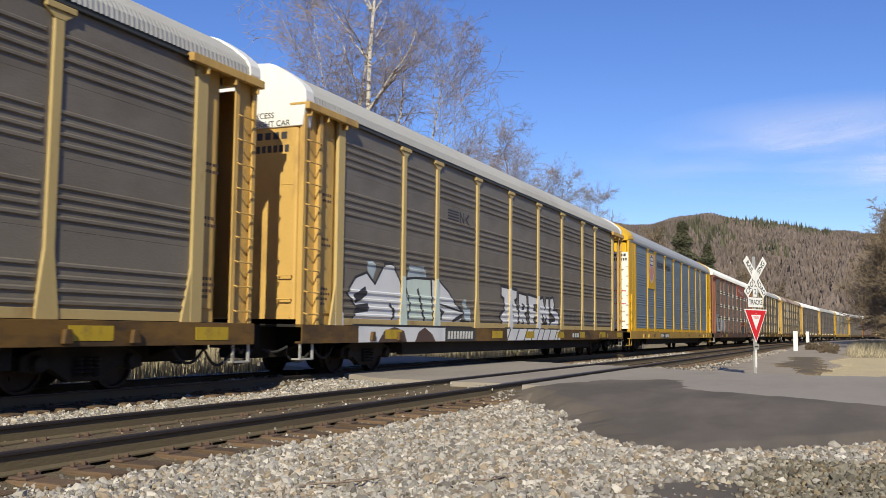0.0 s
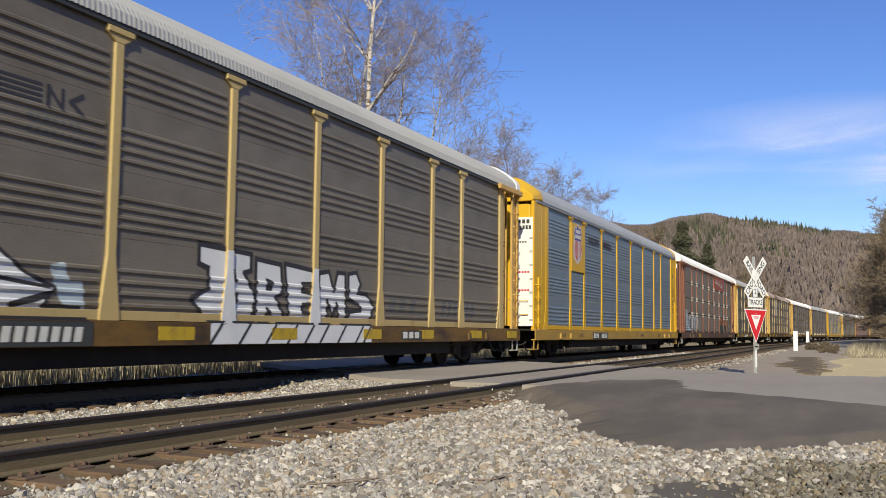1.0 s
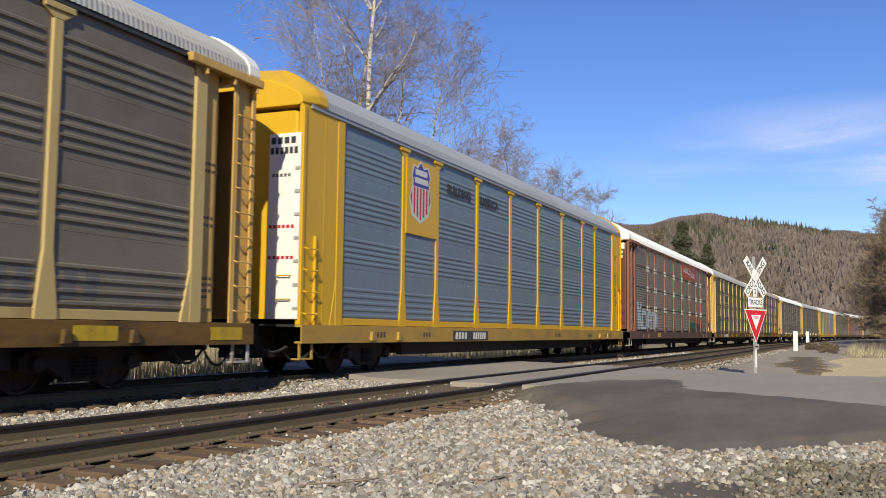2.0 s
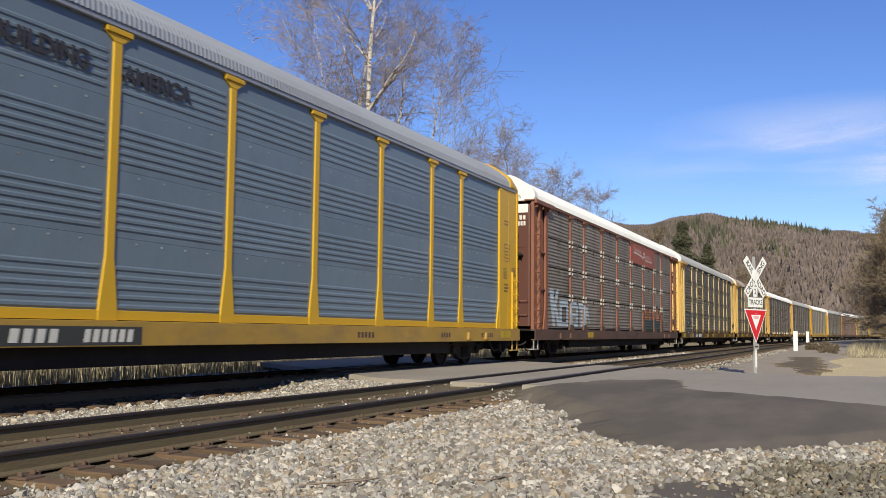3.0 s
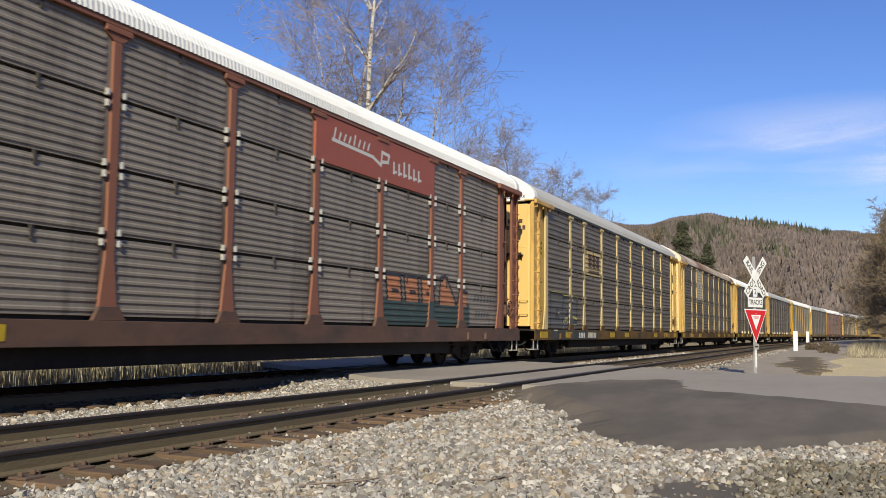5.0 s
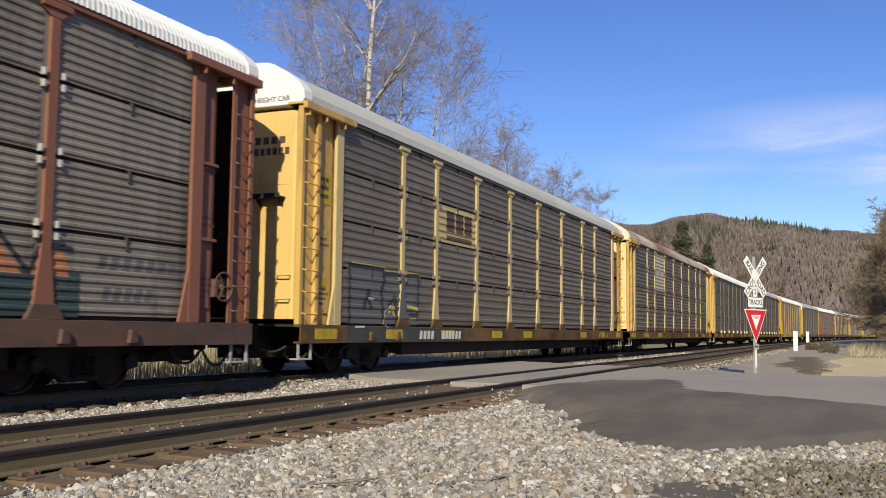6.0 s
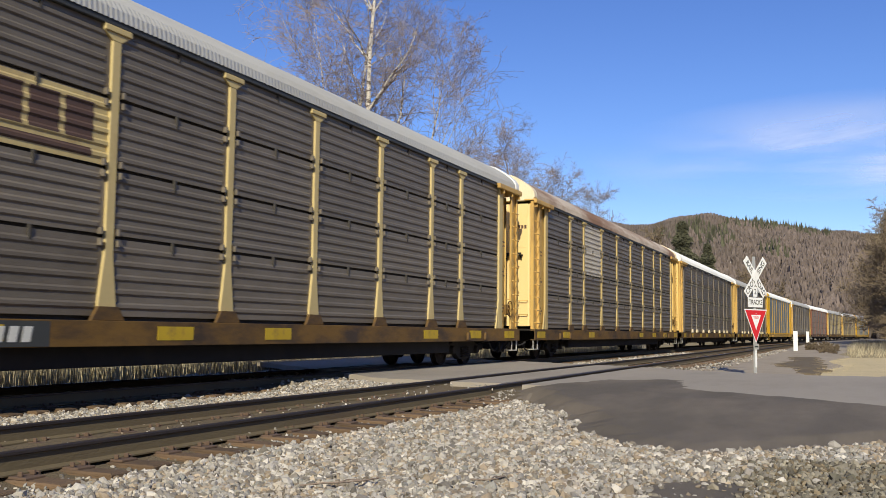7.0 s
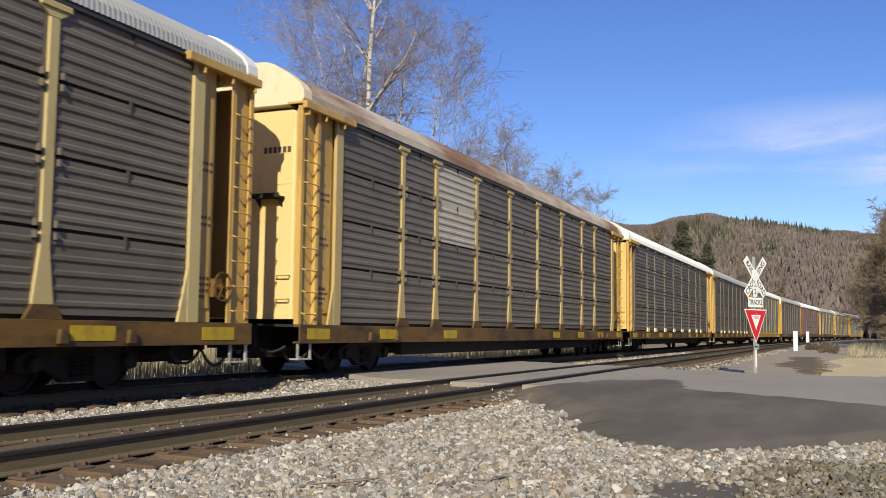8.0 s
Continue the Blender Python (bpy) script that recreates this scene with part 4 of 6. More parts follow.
def marker(x, y, h, label):
    z = float(land(x, y))
    o = empty("marker_post", pose(x, y, z, ry=1.5), label=label, category="marker post")
    part("stake", Shape().prism([(-0.02, -0.11), (0.0, -0.125), (0.02, -0.11), (0.02, 0.11), (0.0, 0.125), (-0.02, 0.11)], -0.2, h, "z"), "marker", o, bevel=0.006)


marker(58.0, 3.21, 1.12, "white marker post beside the line")
marker(86.0, 3.82 + float(bend(86)), 1.08, "white marker post beside the line, further off")


# thin cirrus, high and far off
_cs = Shape().add([(-1000, -800, 0), (1000, -800, 0), (1000, 800, 0), (-1000, 800, 0)], [(0, 1, 2, 3)])
_cl = dress(new("cloud_layer", _cs.mesh("cloud_layer")), "cloud")
_cl.location = (3300, 40, 560)
tagged(_cl, "thin pinkish-white streaks of cirrus cloud", "cloud", kind="stuff")


# fallen twigs on the gravel
def fallen_twig(x, y, turn, length, seed):
    rnd = random.Random(seed)
    z = float(land(x, y)) + 0.055
    o = empty("fallen_twig", pose(x, y, z, rz=turn), label="dark fallen twig lying on the gravel", category="twig")
    pts, p, d = [], Vector((0, 0, 0)), Vector((1, 0, 0))
    for k in range(8):
        pts.append(p.copy())
        d = (d + Vector((0, rnd.gauss(0, 0.28), rnd.gauss(0, 0.05)))).normalized()
        p = p + d * (length / 8)
        p.z = max(-0.008, min(0.02, p.z))
    part("stem", Shape().path(pts, 0.0075, 5), "bark", o)
    part("side_twig", Shape().path([pts[3], pts[3] + Vector((0.08, 0.06, 0.01)), pts[3] + Vector((0.18, 0.09, 0.0))], 0.005, 5), "bark", o)


fallen_twig(6.05, 3.75, -50, 0.75, 3)
fallen_twig(6.9, 2.75, -35, 0.45, 5)


# ================= autorack railcars =================
PITCH_LEN, HALF = 28.6, 13.52
SPEED = 14.31
RIBS = [-12.0, -8.95, -7.0, -4.2, -1.4, 1.4, 4.2, 7.0, 8.95, 12.0]
WALL_LOW, WALL_TOP, WALL_Y = 1.06, 5.28, -1.43
ROWS = [1.06, 2.22, 3.20, 4.22, 5.28]
ROOF_LINE = [(1.51, 5.33), (1.49, 5.50), (1.40, 5.64), (1.14, 5.85), (0.82, 6.05), (0.66, 6.11), (0.0, 6.16)]


PLAIN = ("banded", "gentle")


def row_profile(style, z0, z1):
    """Depth of the corrugated sheet against height, from z0 to z1: (z, outward) pairs."""
    out = [(z0, 0.0)]
    h = z1 - z0
    if style == "banded":
        ridges = [z0 + h * (0.16 + 0.145 * k) for k in range(4)]
        w = 0.040
    elif style == "gentle":
        ridges = [z0 + h * (0.14 + 0.12 * k) for k in range(5)]
        w = 0.042
    elif style == "fine":
        ridges = [z0 + h * (0.09 + 0.117 * k) for k in range(8)]
        w = 0.036
    else:
        ridges = [z0 + h * (0.15 + 0.175 * k) for k in range(5)]
        w = 0.052
    proud = {"banded": 0.028, "gentle": 0.015, "fine": 0.018, "rows": 0.022}[style]
    for c in ridges:
        out += [(c - w, 0.0), (c - w * 0.45, proud), (c + w * 0.45, proud), (c + w, 0.0)]
    return out + [(z1, 0.0)]


def depth_at(style, z):
    for z0, z1 in zip(ROWS, ROWS[1:]):
        if z0 <= z <= z1:
            p = row_profile(style, z0, z1)
            for (a, d), (b, e) in zip(p, p[1:]):
                if a <= z <= b:
                    return d + (e - d) * (z - a) / max(b - a, 1e-9)
    return 0.0


def panel_mesh(style, width, z0, z1, gap):
    def make():
        prof = [(min(max(z, z0 + gap), z1 - gap), d) for z, d in row_profile(style, z0, z1)]
        s = Shape()
        n = len(prof)
        v = []
        for x, k in ((-width / 2, 1.0), (width / 2 - 0.16, 1.0), (width / 2 - 0.09, 0.0), (width / 2, 0.0)):
            v += [(x, -d * k, z) for z, d in prof] + [(x, 0.05, z) for z, d in prof[::-1]]
        m = 2 * n
        f = [(q * m + i, q * m + (i + 1) % m, q * m + m + (i + 1) % m, q * m + m + i) for q in range(3) for i in range(m)]
        f += [tuple(range(m))[::-1], tuple(range(3 * m, 4 * m))]
        return s.add(v, f).mesh("side_panel")
    return cached(("panel", style, round(width, 3), z0, z1, gap), make)


def rib_mesh(kind, depth=0.045):
    def make():
        s = Shape()
        if kind == "corner":
            s.box(-0.14, 0.14, -0.055, 0.02, 1.02, 5.24)
            s.prism([(-0.14, 1.9), (-0.14, 1.02), (-0.36, 1.02)], -0.05, 0.0)
        else:
            s.prism([(-0.085, 5.2), (-0.085, 1.95), (-0.20, 1.10), (-0.20, 1.02), (0.20, 1.02), (0.20, 1.10), (0.085, 1.95), (0.085, 5.2)], -depth, 0.02)
            s.box(-0.27, 0.27, -depth - 0.03, 0.02, 5.16, 5.25)
            s.prism([(-0.27, 5.16), (-0.085, 5.04), (0.085, 5.04), (0.27, 5.16)], -depth - 0.005, 0.0)
        return s.mesh("rib", 0.008)
    return cached(("rib", kind, depth), make)


def foot_mesh():
    return cached("foot", lambda: Shape().prism([(-0.20, 1.22), (-0.33, 1.02), (0.33, 1.02), (0.20, 1.22)], -0.085, -0.02).mesh("rib_foot", 0.006))


def roof_mesh(cut):
    def make():
        line = [(y, z) for y, z in ROOF_LINE] + [(-y, z) for y, z in ROOF_LINE[-2::-1]]
        step = 0.052
        xs = np.arange(-HALF + cut, HALF - cut + 1e-6, step)
        v = []
        for k, x in enumerate(xs):
            up = 0.018 if k % 2 else 0.0
            for y, z in line:
                nrm = Vector((0, y, (z - 4.9) * 2.0)).normalized()
                v.append((x, y + nrm.y * up, z + nrm.z * up))
        n = len(line)
        f = [(k * n + i, k * n + i + 1, (k + 1) * n + i + 1, (k + 1) * n + i) for k in range(len(xs) - 1) for i in range(n - 1)]
        return Shape().add(v, f).mesh("roof")
    return cached(("roof", cut), make)


def cap_mesh(low, length, drop):
    """Angular hood at the end of the roof: reaches down to the given height, its front edge may slope away."""
    def make():
        hood = [(y * 1.02, z + 0.05) for y, z in ROOF_LINE]
        line = [(1.46, low)] + hood + [(-y, z) for y, z in hood[-2::-1]] + [(-1.46, low)]
        rings = [(-HALF + length, 0.0), (-HALF + (0.62 * length if drop else 0.03), 0.0), (-HALF - 0.02, drop)]
        v = []
        for x, d in rings:
            v += [(x, y * (1 - 0.12 * d), max(low, z - d * max(0.0, z - 5.2))) for y, z in line]
        n = len(line)
        f = [(a * n + k, a * n + (k + 1) % n, (a + 1) * n + (k + 1) % n, (a + 1) * n + k) for a in range(2) for k in range(n)]
        return Shape().add(v, f + [tuple(range(n)), tuple(range(2 * n, 3 * n))[::-1]]).mesh("end_hood", 0.012)
    return cached(("cap", low, length, drop), make)


def door_mesh(side, wide):
    def make():
        s = Shape()
        y0, y1 = (0.006, wide) if side > 0 else (-wide, -0.006)
        s.box(-HALF + 0.02, -HALF + 0.12, y0, y1, 1.12, 5.17)
        edge = wide * side
        s.prism([(-HALF + 0.02, edge), (-HALF + 0.035, edge + 0.05 * side), (-HALF + 0.09, edge + 0.075 * side), (-HALF + 0.12, edge + 0.075 * side), (-HALF + 0.12, edge)], 1.12, 5.15, "z")
        s.box(-HALF + 0.012, -HALF + 0.02, y0 + 0.04, y1 - 0.04, 3.72, 3.74)
        s.box(-HALF + 0.0, -HALF + 0.02, y0 + 0.05, y1 - 0.05, 1.12, 1.22)
        return s.mesh("end_door", 0.01)
    return cached(("door", side, wide), make)


def corner_meshes(sx, sy):
    """Corner post, inner post, recessed panel, hood bracket and ladder for one corner."""
    def make():
        X = lambda a: sx * (HALF - a)
        Y = lambda a: sy * (BODY_HALF_WIDTH - a)

        def box(s, a0, a1, b0, b1, z0, z1):
            xs, ys = sorted((X(a0), X(a1))), sorted((Y(b0), Y(b1)))
            return s.box(*xs, *ys, z0, z1)
        out = {}
        back = 0.15
        out["corner_post"] = (box(box(Shape(), 0.02, 0.13, 0.02, 0.06, 1.02, 5.26), 0.02, 0.06, 0.02, 0.13, 1.02, 5.26)).mesh("corner_post", 0.008)
        s = Shape()
        box(s, 0.56, 0.60, 0.0, 0.09, 1.02, 5.26)
        box(s, 0.60, 0.68, 0.0, 0.03, 1.02, 5.26)
        out["inner_post"] = s.mesh("inner_post", 0.006)
        s = Shape()
        box(s, 0.06, 0.56, 0.085, 0.105, 1.02, 5.24)
        out["ladder_backing"] = s.mesh("ladder_backing", 0.006)
        s = Shape()
        if sx < 0:
            box(s, 0.605, 1.57, back, back + 0.04, 1.02, 5.28)
        else:
            # at the trailing end a deep slot lies between the panel and the ladder
            box(s, 0.94, 1.57, back, back + 0.04, 1.02, 5.28)
            box(s, 0.94, 0.97, back + 0.04, 0.42, 1.02, 5.28)
            box(s, 0.605, 0.94, 0.42, 0.45, 1.02, 5.28)
        out["corner_panel"] = s.mesh("corner_panel", 0.006)
        out["panel_plate"] = box(Shape(), 0.86 if sx < 0 else 1.02, 1.34 if sx < 0 else 1.42, back - 0.025, back, 1.25, 4.85).mesh("panel_plate", 0.006)
        out["panel_shelf"] = box(Shape(), 0.74 if sx < 0 else 0.96, 1.40, back - 0.10, back, 0.0, 0.05).mesh("panel_shelf", 0.006)
        s = Shape()
        box(s, -0.03, 1.95, -0.10, 0.0, 5.18, 5.32)
        box(s, -0.03, 1.95, 0.0, 0.35, 5.27, 5.32)
        for a in (0.1, 0.75, 1.5):
            box(s, a, a + 0.05, -0.08, 0.2, 5.06, 5.20)
        out["hood_bracket"] = s.mesh("hood_bracket", 0.008)
        s = Shape()
        s.path([(X(0.13), Y(0.05), 0), (X(0.13), Y(-0.05), -0.03), (X(0.57), Y(-0.05), -0.03), (X(0.57), Y(0.03), 0)], 0.014, 5)
        out["rung"] = s.mesh("rung")
        s = Shape()
        s.path([(X(0.0), Y(0.22), 0), (X(-0.09), Y(0.22), 0), (X(-0.09), Y(0.5), 0), (X(0.0), Y(0.5), 0)], 0.013, 5)
        out["grab_iron"] = s.mesh("grab_iron")
        s = Shape()
        box(s, 0.0, 1.53, 0.05, 0.09, 1.02, 5.3)
        box(s, 0.86, 0.88, 0.043, 0.05, 1.02, 5.3)
        out["flush_panel"] = s.mesh("corner_panel", 0.006)
        s = Shape()
        box(s, 0.50, 0.56, 0.0, 0.06, 1.02, 2.75)
        out["short_rail"] = s.mesh("ladder_rail", 0.006)
        s = Shape()
        s.path([(X(0.06), Y(0.04), 0.66), (X(0.06), Y(0.04), 0.36), (X(0.50), Y(0.04), 0.36), (X(0.50), Y(0.04), 0.66)], 0.02, 5)
        box(s, 0.02, 0.10, 0.03, 0.05, 0.36, 0.7)
        box(s, 0.46, 0.54, 0.03, 0.05, 0.36, 0.7)
        box(s, 0.02, 0.54, 0.02, 0.20, 0.35, 0.38)
        out["step"] = s.mesh("step", 0.004)
        return out
    return cached(("corner", sx, sy), make)


def sill_mesh():
    def make():
        s = Shape()
        s.prism([(-1.56, 0.66), (-1.56, 1.02), (-1.40, 1.02), (-1.40, 0.97), (-1.53, 0.97), (-1.53, 0.70), (-1.40, 0.70), (-1.40, 0.66)], -HALF, HALF, "x")
        for x in np.arange(-13.0, 13.1, 1.3):
            s.box(x - 0.02, x + 0.02, -1.53, -1.42, 0.70, 0.97)
        return s.mesh("side_sill", 0.006)
    return cached("sill", make)


def under_mesh():
    def make():
        s = Shape()
        s.box(-HALF, HALF, -0.34, 0.34, 0.36, 0.97)
        s.box(-HALF + 0.05, HALF - 0.05, -1.40, 1.40, 0.97, 1.03)
        for x in (-12.4, -8.0, -5.0, -2.0, 2.0, 5.0, 8.0, 12.4):
            s.prism([(-1.4, 0.80), (-0.34, 0.46), (0.34, 0.46), (1.4, 0.80), (1.4, 0.97), (-1.4, 0.97)], x - 0.12, x + 0.12, "x")
        for q in (-1, 1):
            s.box(-8.6, 8.6, q * 1.2 - 0.08, q * 1.2 + 0.08, 0.36, 0.72)
        s.box(-3.0, -1.2, -1.2, -0.6, 0.42, 0.85)
        s.tube((1.2, -0.9, 0.62), (2.6, -0.9, 0.62), 0.19, 0.19, 10)
        return s.mesh("underframe", 0.008)
    return cached("under", make)


def truck_meshes():
    def make():
        out = {}
        s = Shape()
        s.box(-0.22, 0.22, -1.0, 1.0, 0.40, 0.66)
        s.tube((0, 0, 0.6), (0, 0, 0.8), 0.25, 0.25, 12)
        out["bolster"] = s.mesh("truck", 0.02)
        s = Shape()
        frame_side = [(-1.16, 0.52), (-1.16, 0.34), (-0.98, 0.30), (-0.66, 0.36), (-0.40, 0.22), (-0.30, 0.16), (0.30, 0.16), (0.40, 0.22), (0.66, 0.36), (0.98, 0.30),
                      (1.16, 0.34), (1.16, 0.52), (0.95, 0.60), (0.45, 0.72), (-0.45, 0.72), (-0.95, 0.60)]
        s.prism(frame_side, -0.08, 0.08)
        for k in range(3):
            for j in range(5):
                s.tube(((k - 1) * 0.17, -0.11, 0.22 + j * 0.06), ((k - 1) * 0.17, -0.11, 0.26 + j * 0.06), 0.07, 0.07, 8)
        for x in (-0.89, 0.89):
            s.tube((x, -0.17, 0.42), (x, -0.06, 0.42), 0.11, 0.13, 10)
        out["side_frame"] = s.mesh("side_frame", 0.012)
        s = Shape()
        s.tube((0, -1.0, 0), (0, 1.0, 0), 0.075, 0.075, 10)
        n = 28
        prof = [(-0.735, 0.0), (-0.735, 0.10), (-0.775, 0.13), (-0.755, 0.36), (-0.80, 0.38), (-0.80, 0.418), (-0.70, 0.424), (-0.685, 0.452), (-0.665, 0.452), (-0.665, 0.39), (-0.69, 0.36), (-0.69, 0.12), (-0.66, 0.10), (-0.66, 0.0)]
        for sgn in (1, -1):
            v, f = [], []
            for i in range(n):
                a = 2 * math.pi * i / n
                v += [(r * math.cos(a), sgn * y, r * math.sin(a)) for y, r in prof]
            k = len(prof)
            for i in range(n):
                j = (i + 1) % n
                f += [(i * k + q, i * k + q + 1, j * k + q + 1, j * k + q) for q in range(k - 1)]
            s.add(v, f)
            for q in range(3):
                a = q * 2.094
                s.box(0.22 * math.cos(a) - 0.03, 0.22 * math.cos(a) + 0.03, sgn * 0.72 - 0.06, sgn * 0.72 + 0.06, 0.22 * math.sin(a) - 0.03, 0.22 * math.sin(a) + 0.03)
        out["wheelset"] = s.mesh("wheelset")
        return out
    return cached("truck", make)


def coupler_meshes():
    def make():
        s = Shape()
        s.box(-HALF - 0.42, -HALF + 0.2, -0.11, 0.11, 0.74, 0.92)
        s.prism([(-HALF - 0.72, -0.16), (-HALF - 0.42, -0.18), (-HALF - 0.38, 0.18), (-HALF - 0.60, 0.20), (-HALF - 0.72, 0.05)], 0.66, 0.98, "z")
        s.box(-HALF - 0.05, -HALF + 0.10, -0.55, 0.55, 0.55, 1.0)
        h = Shape()
        pts = [(-HALF + 0.1, -0.45, 0.62), (-HALF - 0.15, -0.47, 0.45), (-HALF - 0.35, -0.48, 0.30), (-HALF - 0.6, -0.48, 0.28), (-HALF - 0.66, -0.47, 0.38)]
        h.hose(pts, 0.03, 6)
        h2 = Shape()
        loop = []
        for a, b, dip in ((1.75, 0.95, 0.24), (0.95, 0.0, 0.30), (0.0, -0.55, 0.10)):
            for k in range(7):
                t = k / 7
                loop.append((-HALF + a + (b - a) * t, -1.22 + 0.15 * (1.75 - a) * t, 0.60 - dip * 4 * t * (1 - t)))
        h2.hose(loop, 0.026, 6)
        h3 = Shape().hose([(x, -y, z) for x, y, z in loop], 0.026, 6)
        return {"coupler": s.mesh("coupler", 0.015), "air_hose": h.mesh("air_hose"), "cable": h2.mesh("cable"), "cable_back": h3.mesh("cable")}
    return cached("coupler", make)


ALL_CARS, ALL_WHEELSETS = [], []


def clip_band(poly, z0, z1):
    """The piece of a convex (x, z) polygon between two heights."""
    for sign, lim in ((1, z0), (-1, -z1)):
        out = []
        for (xa, za), (xb, zb) in zip(poly, poly[1:] + poly[:1]):
            ina, inb = sign * za >= lim - 1e-9, sign * zb >= lim - 1e-9
            if ina:
                out.append((xa, za))
            if ina != inb:
                t = (lim - sign * za) / (sign * zb - sign * za)
                out.append((xa + (xb - xa) * t, za + (zb - za) * t))
        poly = out
        if len(poly) < 3:
            return []
    return poly


def paint(name, polys, mat, car, style, label="", lift=0.004):
    """Paint that follows the ribs and corrugation of the near side: convex (x, z) polygons."""
    zs = sorted({0.66, 1.02} | {z for a, b in zip(ROWS, ROWS[1:]) for z, d in row_profile(style, a, b)})
    s = Shape()
    for poly in polys:
        for a, b in zip(zs, zs[1:]):
            piece = clip_band(poly, a, b)
            if len(piece) >= 3 and (b - a) > 1e-6:
                if b <= 1.021:
                    v = [(x, -1.56 - lift, z) for x, z in piece]
                elif a < 1.05:
                    v = [(x, -1.50 - lift, z) for x, z in piece]
                else:
                    mid = 0.5 * (a + b)
                    da, db = depth_at(style, a + (mid - a) * 0.002), depth_at(style, b - (b - mid) * 0.002)
                    v = [(x, WALL_Y - lift - (da + (db - da) * (z - a) / (b - a)), z) for x, z in piece]
                s.add(v, [tuple(range(len(v)))])
    ob = part(name, s, mat, car, label)
    bm = bmesh.new()
    bm.from_mesh(ob.data)
    bmesh.ops.remove_doubles(bm, verts=bm.verts, dist=0.0015)
    bm.to_mesh(ob.data)
    bm.free()
    return ob


def rect(x0, x1, z0, z1, lean=0.0):
    return [(x0, z0), (x1, z0), (x1 + lean, z1), (x0 + lean, z1)]


